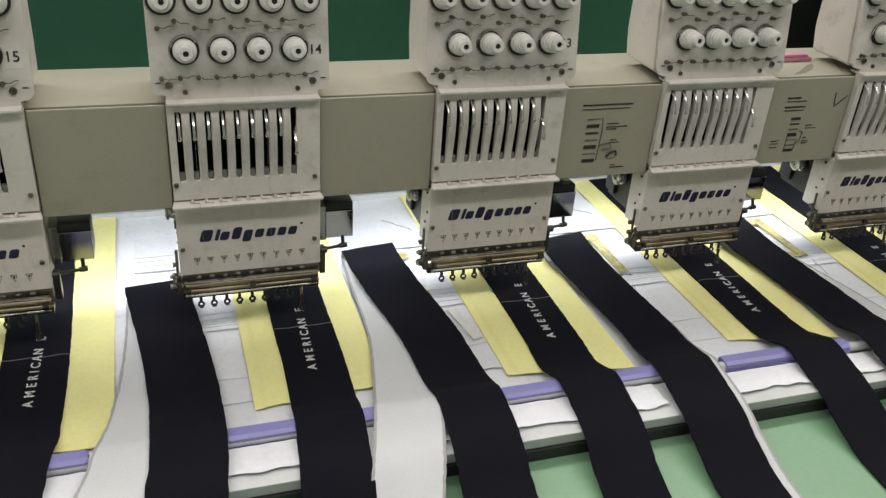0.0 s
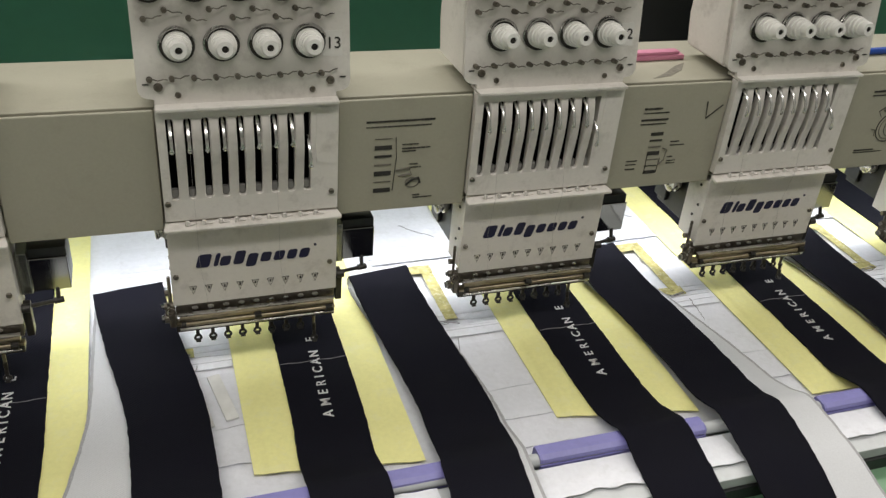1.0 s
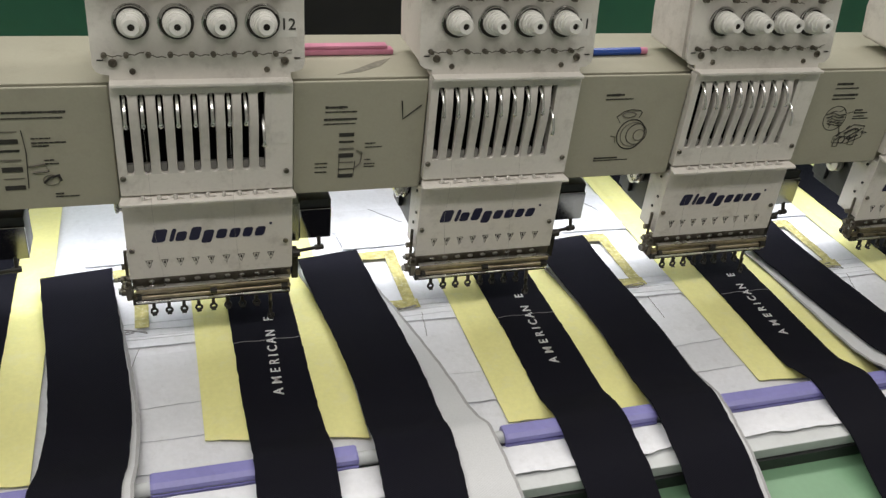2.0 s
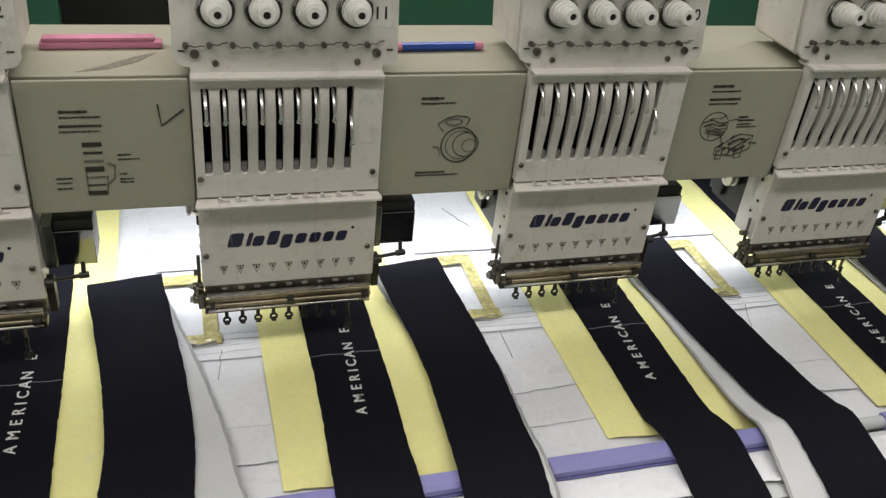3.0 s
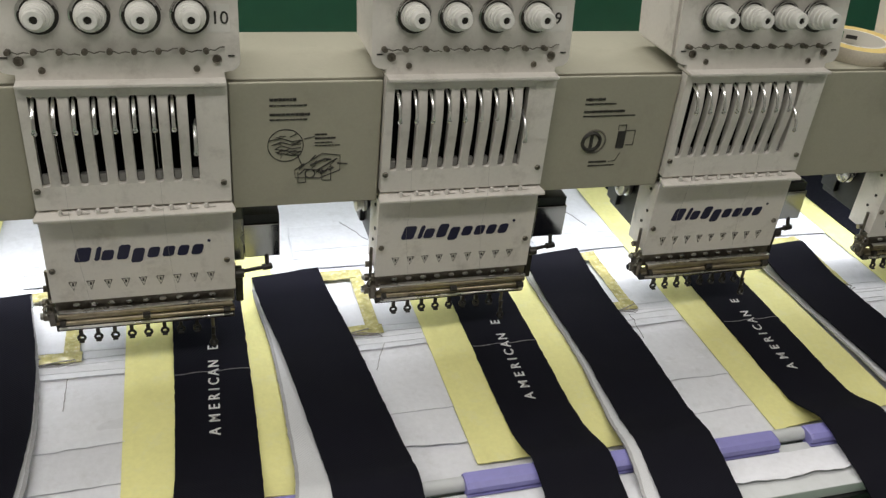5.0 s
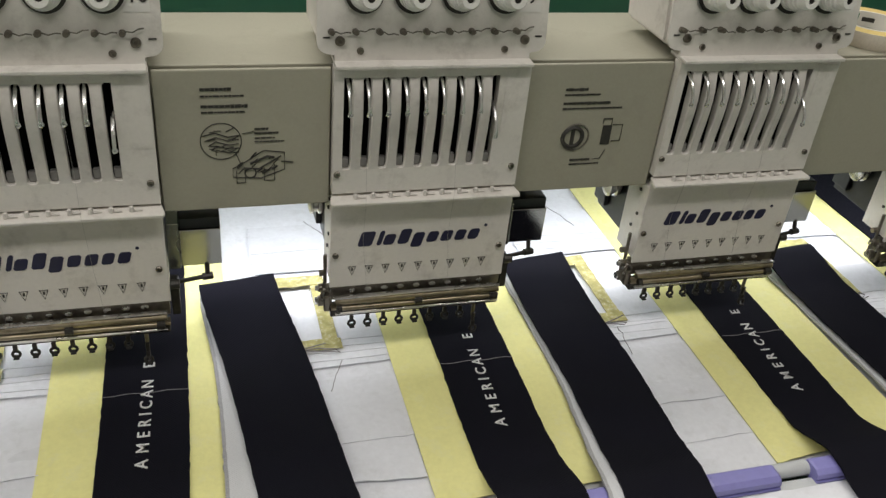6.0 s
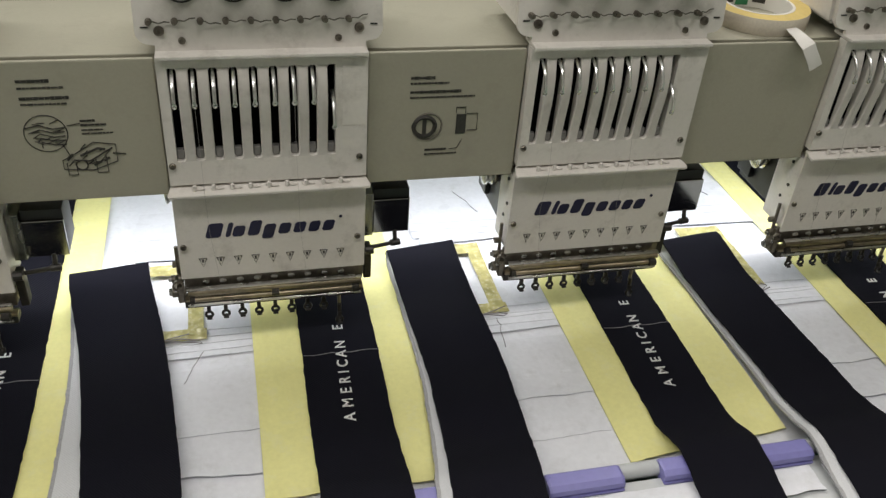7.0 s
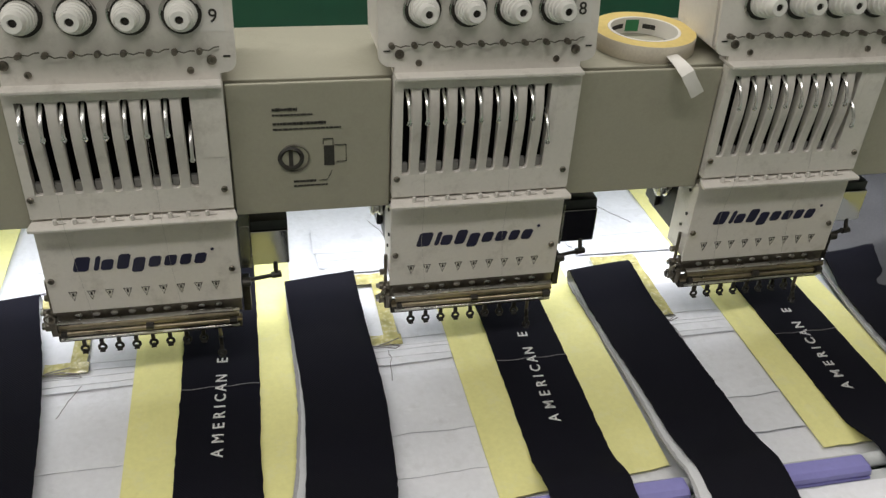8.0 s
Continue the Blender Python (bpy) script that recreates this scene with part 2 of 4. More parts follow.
def room():
    X0, X1, Y0, Y1, Z0, Z1 = -3.2, 4.8, -3.4, 1.6, -0.82, 2.15
    bm = bmesh.new()
    box(bm, X0, X1, Y0, Y1, Z0 - 0.1, Z0)
    structure("floor", bm, FLOOR)
    bm = bmesh.new()
    box(bm, X0, X1, Y0, Y1, Z1, Z1 + 0.1)
    structure("ceiling", bm, CEIL)
    for nm, b in (("wall_north", (X0, X1, Y1, Y1 + 0.1)), ("wall_south", (X0, X1, Y0 - 0.1, Y0)), ("wall_west", (X0 - 0.1, X0, Y0, Y1)), ("wall_east", (X1, X1 + 0.1, Y0, Y1))):
        bm = bmesh.new()
        box(bm, *b, Z0, Z1)
        structure(nm, bm, WALL)


room()


# ---- machine beam, table and frame ----
BX0, BX1 = -0.9, 3.2


def printed(cover, kind):
    """The printed care diagrams on a cover: u runs 0 to 1 across, v 0 to 1 down."""
    W, H = 0.126, 0.112

    def at(u, v):
        return (-W / 2 + u * W, -0.0004, 0.257 - v * H)

    dark, pale = bmesh.new(), bmesh.new()

    def bar(bm, u0, u1, v, thick=0.0016):
        a, b = at(u0, v), at(u1, v)
        step, x = 0.0026, a[0]
        while x < b[0] - 0.0006:
            e = min(x + step * random.uniform(0.6, 1.8), b[0])
            h = thick * random.uniform(0.75, 1.15)
            box(bm, x, e, -0.0005, 0.0002, a[2] - h / 2, a[2] + h / 2)
            x = e + (0.0003 if thick > 0.0013 else 0.0005)

    def oval(bm, u, v, r, wire=0.0005, squash=1.0, seg=28):
        c = at(u, v)
        tube(bm, [(c[0] + r * squash * math.cos(2 * math.pi * k / seg), -0.0002, c[2] + r * math.sin(2 * math.pi * k / seg)) for k in range(seg)], wire, 5, True)

    def line(bm, pts, wire=0.0004):
        tube(bm, [at(*p) for p in pts], wire, 5)

    if kind == "knob":
        bar(dark, 0.27, 0.43, 0.17, 0.0022), bar(dark, 0.27, 0.51, 0.21, 0.0012)
        bar(dark, 0.27, 0.48, 0.79, 0.0016), bar(dark, 0.27, 0.58, 0.815, 0.001)
        oval(dark, 0.56, 0.56, 0.0165, 0.0006, 0.95), oval(pale, 0.575, 0.56, 0.0135), oval(dark, 0.61, 0.56, 0.0115, 0.0004), oval(pale, 0.635, 0.57, 0.0062)
        line(dark, [(0.44, 0.44), (0.40, 0.38), (0.46, 0.33), (0.52, 0.315), (0.60, 0.325), (0.62, 0.345), (0.60, 0.40)])
        oval(pale, 0.51, 0.365, 0.0028, 0.0007, 2.6), line(dark, [(0.38, 0.57), (0.42, 0.575), (0.43, 0.64)], 0.0003)
    elif kind == "switch":
        for a, b, v, h in ((0.27, 0.42, 0.18, 0.0022), (0.27, 0.51, 0.22, 0.0013), (0.27, 0.59, 0.285, 0.0022), (0.27, 0.68, 0.325, 0.0013), (0.38, 0.52, 0.735, 0.002), (0.38, 0.59, 0.77, 0.0013)):
            bar(dark, a, b, v, h)
        oval(pale, 0.39, 0.55, 0.0115, 0.0008), oval(dark, 0.37, 0.55, 0.0085, 0.0019)
        c = at(0.37, 0.55)
        box(dark, c[0] - 0.0016, c[0] + 0.0016, -0.0006, 0.0002, c[2] - 0.008, c[2] + 0.008)
        c = at(0.605, 0.54)
        box(dark, c[0] - 0.004, c[0] + 0.004, -0.0006, 0.0002, c[2] - 0.0085, c[2] + 0.0085)
        line(dark, [(0.57, 0.45), (0.57, 0.41), (0.63, 0.41), (0.63, 0.46)]), line(dark, [(0.64, 0.46), (0.71, 0.46), (0.71, 0.59), (0.65, 0.59)])
        line(dark, [(0.62, 0.66), (0.59, 0.73), (0.54, 0.735)], 0.0003)
    elif kind == "oiling":
        for a, b, v, h in ((0.26, 0.43, 0.12, 0.0022), (0.26, 0.50, 0.165, 0.0013), (0.26, 0.52, 0.235, 0.0022), (0.26, 0.50, 0.275, 0.0013), (0.55, 0.63, 0.40, 0.0015), (0.55, 0.69, 0.43, 0.0015), (0.55, 0.67, 0.465, 0.001), (0.55, 0.72, 0.49, 0.001)):
            bar(dark, a, b, v, h)
        oval(dark, 0.36, 0.48, 0.0145, 0.0004)
        for k in range(5):
            line(dark, [(0.25 + 0.02 * k, 0.44 + 0.035 * k), (0.33, 0.42 + 0.03 * k), (0.40, 0.45 + 0.028 * k), (0.46, 0.44 + 0.03 * k)], 0.0004)
        line(dark, [(0.44, 0.57), (0.47, 0.66)]), line(dark, [(0.48, 0.43), (0.55, 0.415)], 0.0003)
        line(dark, [(0.50, 0.63), (0.60, 0.555), (0.72, 0.575), (0.72, 0.70), (0.58, 0.76), (0.42, 0.745), (0.42, 0.68), (0.50, 0.63)])
        line(dark, [(0.44, 0.70), (0.44, 0.79), (0.49, 0.79), (0.49, 0.72)]), line(dark, [(0.60, 0.68), (0.60, 0.78), (0.66, 0.78), (0.66, 0.66)])
        line(dark, [(0.52, 0.65), (0.62, 0.60), (0.66, 0.61)], 0.0009), line(dark, [(0.48, 0.68), (0.57, 0.69), (0.70, 0.60)], 0.0006), line(dark, [(0.70, 0.64), (0.77, 0.65)], 0.0005)
        oval(dark, 0.52, 0.72, 0.004, 0.0006)
        for k in range(16):  # gear teeth, bolts and shading strokes of the drawing
            u, v, d = random.uniform(0.28, 0.43), random.uniform(0.40, 0.56), random.uniform(-0.02, 0.02)
            line(dark, [(u, v), (u + 0.03, v + d), (u + 0.045, v + 1.6 * d)], 0.0003)
            u, v = random.uniform(0.44, 0.68), random.uniform(0.60, 0.73)
            line(dark, [(u, v), (u + 0.03, v - 0.02 + d)], random.choice((0.0003, 0.0005, 0.0008)))
    elif kind == "gearbox":
        bar(dark, 0.21, 0.72, 0.18, 0.0017), bar(dark, 0.21, 0.69, 0.225, 0.001)
        for k, h in enumerate((0.0008, 0.004, 0.0022, 0.0016, 0.0045, 0.001, 0.004)):
            c = at(0.30, 0.33 + 0.077 * k)
            box(dark if k in (1, 2, 4, 6) else pale, c[0] - 0.003, c[0] + 0.013, -0.0005, 0.0002, c[2] - h / 2, c[2] + h / 2)
        line(dark, [(0.43, 0.32), (0.44, 0.5), (0.42, 0.8)]), line(pale, [(0.44, 0.62), (0.54, 0.60), (0.56, 0.66), (0.46, 0.67)], 0.001)
        line(dark, [(0.52, 0.76), (0.56, 0.72), (0.62, 0.70), (0.63, 0.75)], 0.0011), oval(pale, 0.57, 0.74, 0.005, 0.0005, 1.3)
        for a, b, v in ((0.48, 0.60, 0.39), (0.48, 0.70, 0.425), (0.48, 0.59, 0.45), (0.54, 0.61, 0.57), (0.54, 0.63, 0.60), (0.58, 0.64, 0.86), (0.58, 0.73, 0.885)):
            bar(dark, a, b, v, 0.0011)
    elif kind == "motor":
        for a, b, v, h in ((0.24, 0.40, 0.21, 0.002), (0.24, 0.47, 0.25, 0.0011), (0.23, 0.47, 0.315, 0.002), (0.23, 0.46, 0.355, 0.0011), (0.17, 0.27, 0.71, 0.001), (0.17, 0.26, 0.745, 0.001), (0.17, 0.26, 0.79, 0.001), (0.54, 0.62, 0.54, 0.001), (0.54, 0.67, 0.575, 0.0009), (0.54, 0.59, 0.69, 0.001), (0.54, 0.62, 0.73, 0.001), (0.54, 0.62, 0.755, 0.0009)):
            bar(dark, a, b, v, h)
        for k, h in enumerate((0.0035, 0.0018, 0.0018, 0.0042, 0.001, 0.001, 0.0035)):
            c = at(0.345, 0.455 + 0.063 * k)
            box(dark if k in (0, 1, 3, 5, 6) else pale, c[0], c[0] + 0.014, -0.0005, 0.0002, c[2] - h / 2, c[2] + h / 2)
        line(pale, [(0.48, 0.60), (0.52, 0.62), (0.51, 0.72), (0.47, 0.76)], 0.0008), line(dark, [(0.35, 0.66), (0.35, 0.82), (0.46, 0.84), (0.47, 0.7)], 0.0004)
        line(dark, [(0.80, 0.17), (0.815, 0.33), (0.95, 0.21)], 0.0007)
    if len(dark.verts):
        part("printed_lines", dark, PRINT, cover, "dark grey printed care diagram")
    else:
        dark.free()
    if len(pale.verts):
        part("faint_printed_lines", pale, PALE_PRINT, cover, "faint grey printed shading")
    else:
        pale.free()


def beam():
    ob = empty("machine_beam", pose(0, 0.006, 0.142), "long beige painted steel beam carrying the embroidery heads", "beam")
    bm = bmesh.new()
    box(bm, BX0, BX1, 0.010, 0.122, 0.0050, 0.1155, 0.001)
    part("body", bm, BEAM, ob)
    kinds = {13: "gearbox", 12: "motor", 11: "knob", 10: "oiling", 9: "switch"}
    for n in range(16, 5, -1):
        bm = bmesh.new()
        box(bm, -0.0614, 0.0614, 0.0, 0.0035, 0.1468, 0.2580, 0.0012)
        cover = part("front_cover", bm, BEAM, ob, "plain beige front cover" if n not in kinds else "beige front cover with a printed care diagram")
        cover.matrix_basis = pose(head_x(n) + PITCH / 2, 0, -0.142)
        if n in kinds:
            printed(cover, kinds[n])
    bm = bmesh.new()
    box(bm, BX0, BX1, 0.084, 0.121, -0.0035, 0.0048, 0.002)
    part("work_light_housing", bm, RAIL, ob, "white housing of the work light strip")
    # a dark grey streak on the top of the beam, beside the pink case
    bm = bmesh.new()
    slab(bm, [(0.668, 0.019), (0.691, 0.024), (0.712, 0.038), (0.727, 0.058), (0.711, 0.050), (0.690, 0.033)], 0.0002, pose(0, -0.002, 0.1158))
    part("scuff", bm, STREAK, ob, "dark grey streak")
    return ob


beam()


def backdrop():
    """Deep green covers behind the beam, with one opening darkened by an added black sheet."""
    for x0, x1 in ((-1.6, 0.63), (0.95, 3.8)):
        bm = bmesh.new()
        box(bm, x0, x1, 0.30, 0.315, 0.0, 0.47, 0.003)
        structure("wall_panel", bm, DEEPGREEN)
    # added sheet behind the opening: its black stands in for unlit depth
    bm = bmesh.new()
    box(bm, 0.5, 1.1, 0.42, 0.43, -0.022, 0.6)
    structure("wall_panel", bm, OPENING_SHADE)


def table():
    ob = empty("machine_table", pose(0.8, -0.2, -0.022), "light green laminate machine table top on steel legs", "table")
    bm = bmesh.new()
    box(bm, -2.4, 3.0, -0.55, 0.72, -0.03, 0.0, 0.004)
    part("tabletop", bm, GREENTOP, ob)
    for lx in (-2.2, 0.3, 2.8):
        for ly in (-0.45, 0.6):
            bm = bmesh.new()
            box(bm, lx - 0.03, lx + 0.03, ly - 0.03, ly + 0.03, -0.798, -0.03, 0.003)
            part("leg", bm, RAIL, ob)


backdrop()
table()


def wobble(x, seed, amp):
    return amp * (noise.noise(Vector((x * 22, seed, 0))) + 0.6 * noise.noise(Vector((x * 70, seed, 4))))


def sheet_mesh(bm, x0, x1, edge_front, edge_back, height, nx=40, ny=14, thick=0.0008):
    """A thin sheet between two edges y(x), with the top at height(x, y)."""
    grids = []
    for dz in (0.0, -thick):
        g = []
        for i in range(nx + 1):
            x = x0 + (x1 - x0) * i / nx
            a, b = edge_front(x), edge_back(x)
            g.append([bm.verts.new((x, a + (b - a) * j / ny, height(x, a + (b - a) * j / ny) + dz)) for j in range(ny + 1)])
        grids.append(g)
    t, lo = grids
    for i in range(nx):
        for j in range(ny):
            bm.faces.new((t[i][j], t[i + 1][j], t[i + 1][j + 1], t[i][j + 1]))
            bm.faces.new((lo[i][j], lo[i][j + 1], lo[i + 1][j + 1], lo[i + 1][j]))
    rim = [(i, 0) for i in range(nx)] + [(nx, j) for j in range(ny)] + [(i, ny) for i in range(nx, 0, -1)] + [(0, j) for j in range(ny, 0, -1)]
    for p, q in zip(rim, rim[1:] + rim[:1]):
        bm.faces.new((t[p[0]][p[1]], lo[p[0]][p[1]], lo[q[0]][q[1]], t[q[0]][q[1]]))


def hoop_frame():
    """The long frame that carries the backing: white rails with a black edge, and the periwinkle clips on it."""
    ob = empty("fabric_holder", pose(0.8, -0.24, -0.022), "long white fabric holder with black lower edge on the green table", "fabric holder")
    bm = bmesh.new()
    box(bm, -1.9, 2.6, -0.0215, 0.030, 0.014, 0.0255, 0.001)
    part("front_rail", bm, RAIL, ob)
    bm = bmesh.new()
    box(bm, -1.9, 2.6, -0.0245, 0.026, 0.0, 0.0138, 0.001)
    part("lower_edge", bm, MOTOR, ob, "black lower edge of the rail")
    bm = bmesh.new()
    rod(bm, (-1.9, 0.0385, 0.027), (2.6, 0.0385, 0.027), 0.0062, seg=16)
    part("clamp_tube", bm, RAIL, ob, "white clamp tube under the clips", smooth=True)
    bm = bmesh.new()
    box(bm, -1.9, 2.6, 0.53, 0.58, 0.0, 0.024, 0.001)
    part("back_rail", bm, RAIL, ob)
    bm = bmesh.new()
    box(bm, -1.9, 2.6, 0.046, 0.53, 0.006, 0.0145, 0.0)
    part("bed_plate", bm, RAIL, ob, "flat white bed plate under the backing")


def clip_bar(length):
    """A C-shaped plastic clip, open at the front, with its foot groove."""
    bm = bmesh.new()
    prof = [(0.009, 0.0), (0.009, 0.0105), (0.0065, 0.013), (-0.0045, 0.013), (-0.0085, 0.0105), (-0.0092, 0.0062), (-0.0072, 0.0058), (-0.0072, 0.0045), (-0.0102, 0.0042), (-0.0102, 0.0)]
    ends = []
    for x in (0.0, 0.002, length - 0.002, length):
        s = 0.94 if x in (0.0, length) else 1.0
        ends.append([bm.verts.new((x, y * s, z * s)) for y, z in prof])
    for a, b in zip(ends, ends[1:]):
        for k in range(len(prof)):
            bm.faces.new((a[k], a[(k + 1) % len(prof)], b[(k + 1) % len(prof)], b[k]))
    bm.faces.new(ends[0])
    bm.faces.new(ends[-1][::-1])
    return bm


hoop_frame()
CLIPS = {15: ((-0.05, 0.106),), 14: ((-0.05, 0.10),), 13: ((-0.052, 0.134),), 12: ((-0.066, 0.10),), 11: ((-0.044, 0.107),), 10: ((-0.094, 0.107),), 9: ((-0.044, 0.10),), 8: ((-0.097, -0.038), (-0.006, 0.121)), 7: ((-0.09, 0.0),), 6: ((-0.06, 0.1),)}
SLACK = {12: -0.003, 11: -0.006, 10: -0.006, 9: -0.010, 8: -0.014, 7: -0.016, 6: -0.016}  # how far each sewing field has run forward


def slack(n):
    return SLACK.get(n, 0.0)


for n, spans in CLIPS.items():
    for a, b in spans:
        c = finish("fabric_clip", clip_bar(b - a), CLIP, smooth=False)
        tagged(c, "periwinkle blue plastic clip pressed over the white clamp tube", "clip", "clips along the frame")
        c.matrix_basis = pose(head_x(n) + a, -0.1975 + 0.7 * slack(n) + random.uniform(-0.0006, 0.0006), 0.0008, 0, 0, random.uniform(-0.4, 0.4))

# ---- backing papers ----


def yellow_left(n):
    return {14: -0.018, 13: -0.0262, 12: -0.021, 11: -0.027, 10: -0.0245, 9: -0.0225, 8: -0.0185, 7: -0.0125}.get(n, -0.022)


def backing():
    bm = bmesh.new()
    sheet_mesh(bm, BX0, BX1, lambda x: -0.186 + wobble(x, 3, 0.003), lambda x: 0.33, lambda x, y: -0.0062 + 0.0006 * noise.noise(Vector((x * 30, y * 30, 7))), 220, 30, 0.0006)
    tagged(finish("backing_sheet", bm, PAPER, smooth=True), "white non-woven backing sheet stretched over the frame", "backing paper")
    # torn strips laid over one another between the heads
    for n in range(15, 5, -1):
        x0, x1 = head_x(n) - 0.118, head_x(n) + yellow_left(n) + 0.002
        edges = [-0.174, -0.137, -0.094, -0.006, 0.004, 0.012, 0.020, 0.029, 0.14, 0.152, 0.163, 0.175]
        for k, e in enumerate(edges):
            e += slack(n) + random.uniform(-0.002, 0.002)
            skew, seed = random.uniform(-0.05, 0.05) if k < 3 else random.uniform(-0.03, 0.03), 10 * n + k
            lift = random.uniform(0.0010, 0.0022) if k < 3 else 0.0006
            base = -0.0050 + 0.00013 * k
            a, b = x0 - random.uniform(0, 0.012), x1 - random.uniform(0, 0.003)
            mid = (a + b) / 2
            front = lambda x, e=e, s=skew, q=seed, m=mid, k=k: e + s * (x - m) + wobble(x, q, 0.0018 if k < 3 else 0.0008)
            back = lambda x, e=e, k=k, s=skew, m=mid: e + (0.075 if k < 3 else 0.05) + s * (x - m)
            h = lambda x, y, f=front, base=base, lift=lift, q=seed: base + lift * math.exp(-((y - f(x)) / 0.004) ** 2) * (0.6 + 0.9 * abs(noise.noise(Vector((x * 35, q, 1))))) + 0.0003 * noise.noise(Vector((x * 60, y * 60, q)))
            if k == 0 and n % 2:
                continue
            bm = bmesh.new()
            sheet_mesh(bm, a, b, front, back, h, 26, 16, 0.0005)
            tagged(finish("paper_strip", bm, PAPER, smooth=True), "torn white backing paper strip with a lifted edge", "backing paper", "paper strips on the frame")
        # crumpled paper wrapped over the rail
        bm = bmesh.new()
        a, b = head_x(n) - 0.15, head_x(n) + 0.115
        sheet_mesh(bm, a, b, lambda x, q=n: -0.2465 + wobble(x, q * 3.1, 0.005), lambda x, q=n: -0.2100 + 0.7 * slack(q), lambda x, y, q=n: 0.0052 + 0.0016 * noise.noise(Vector((x * 60, y * 90, q))) + 0.0016 * math.exp(-((y + 0.2445) / 0.006) ** 2), 60, 12, 0.0006)
        tagged(finish("rail_paper", bm, PAPER, smooth=True), "crumpled white paper taped over the frame rail", "backing paper", "papers on the rail")
        # yellow backing under the sewn band
        bm = bmesh.new()
        fl, fr = {15: (-0.165, -0.172), 14: (-0.149, -0.140), 13: (-0.152, -0.172), 12: (-0.147, -0.172), 11: (-0.177, -0.183), 10: (-0.168, -0.182), 8: (-0.188, -0.174)}.get(n, (-0.176, -0.178))
        left = head_x(n) + yellow_left(n)
        right = {15: 0.126, 8: 0.125}.get(n, 0.118) + head_x(n)
        sheet_mesh(bm, left, right, lambda x, q=n, u=left, v=right, e=fl, g=fr: e + (g - e) * (x - u) / (v - u) + wobble(x, q * 1.7, 0.0020), lambda x: 0.30, lambda x, y, q=n, u=left: -0.0022 + 0.0004 * noise.noise(Vector((x * 25, y * 25, q))) - (0.0010 if x < u + 0.011 else 0), 44, 40, 0.0008)
        tagged(finish("yellow_sheet", bm, YELLOW, smooth=True), "pale yellow backing sheet under a navy waistband", "backing paper", "yellow sheets")


backing()


# ---- waistbands ----
def spline(pts):
    """A smooth curve through a few (y, value) pairs, ordered by falling y."""
    ys, vs = [p[0] for p in pts], [p[1] for p in pts]

    def f(y):
        if y >= ys[0]:
            return vs[0] + (vs[1] - vs[0]) * (y - ys[0]) / (ys[1] - ys[0])
        for i in range(len(ys) - 1):
            if y >= ys[i + 1] or i == len(ys) - 2:
                p0, p1, p2, p3 = vs[max(i - 1, 0)], vs[i], vs[i + 1], vs[min(i + 2, len(vs) - 1)]
                t = (y - ys[i]) / (ys[i + 1] - ys[i])
                return 0.5 * (2 * p1 + (p2 - p0) * t + (2 * p0 - 5 * p1 + 4 * p2 - p3) * t * t + (3 * p1 - p0 - 3 * p2 + p3) * t ** 3)
        return vs[-1]

    return f


def band_mesh(bm, path, width, thick=0.0016, across=8, fuzz=0.0009, seed=0.0, skew=None, hem=False):
    """A woven band along path = [(point, tilt)]: material 0 on its upper face, 1 below, 2 on its edges."""
    n = len(path)
    tops, lows = [], []
    for i, (p, tilt) in enumerate(path):
        a, b = path[max(i - 1, 0)][0], path[min(i + 1, n - 1)][0]
        along = (b - a).normalized()
        side = Vector((1, 0, tilt)) - along * along.dot(Vector((1, 0, tilt)))
        side.normalize()
        up = side.cross(along)
        tl, ll = [], []
        for j in range(across + 1):
            s = j / across - 0.5
            w = width + fuzz * noise.noise(Vector((i * 0.9, j and 5.0, seed))) * 2
            bow = 0.0008 * noise.noise(Vector((i * 0.22, s * 2.5, seed + 9)))
            c = p + side * (s * w) + up * bow
            if skew:
                c.y += s * w * skew(p.y)
            tl.append(bm.verts.new(c + up * thick / 2))
            ll.append(bm.verts.new(c - up * thick / 2))
        tops.append(tl)
        lows.append(ll)
    for i in range(n - 1):
        for j in range(across):
            bm.faces.new((tops[i][j], tops[i][j + 1], tops[i + 1][j + 1], tops[i + 1][j])).material_index = 0
            bm.faces.new((lows[i][j], lows[i + 1][j], lows[i + 1][j + 1], lows[i][j + 1])).material_index = 2 if hem and j in (0, across - 1) else 1
        for j in (0, across):
            bm.faces.new((tops[i][j], tops[i + 1][j], lows[i + 1][j], lows[i][j])).material_index = 2
    for i in (0, n - 1):
        for j in range(across):
            bm.faces.new((tops[i][j], tops[i][j + 1], lows[i][j + 1], lows[i][j])).material_index = 2


def along(y0, y1, cu, cz, tilt=None, step=0.006):
    out, k = [], int(abs(y1 - y0) / step)
    for i in range(k + 1):
        y = y0 + (y1 - y0) * i / k
        out.append((Vector((cu(y), y, cz(y))), tilt(y) if tilt else 0.0))
    return out


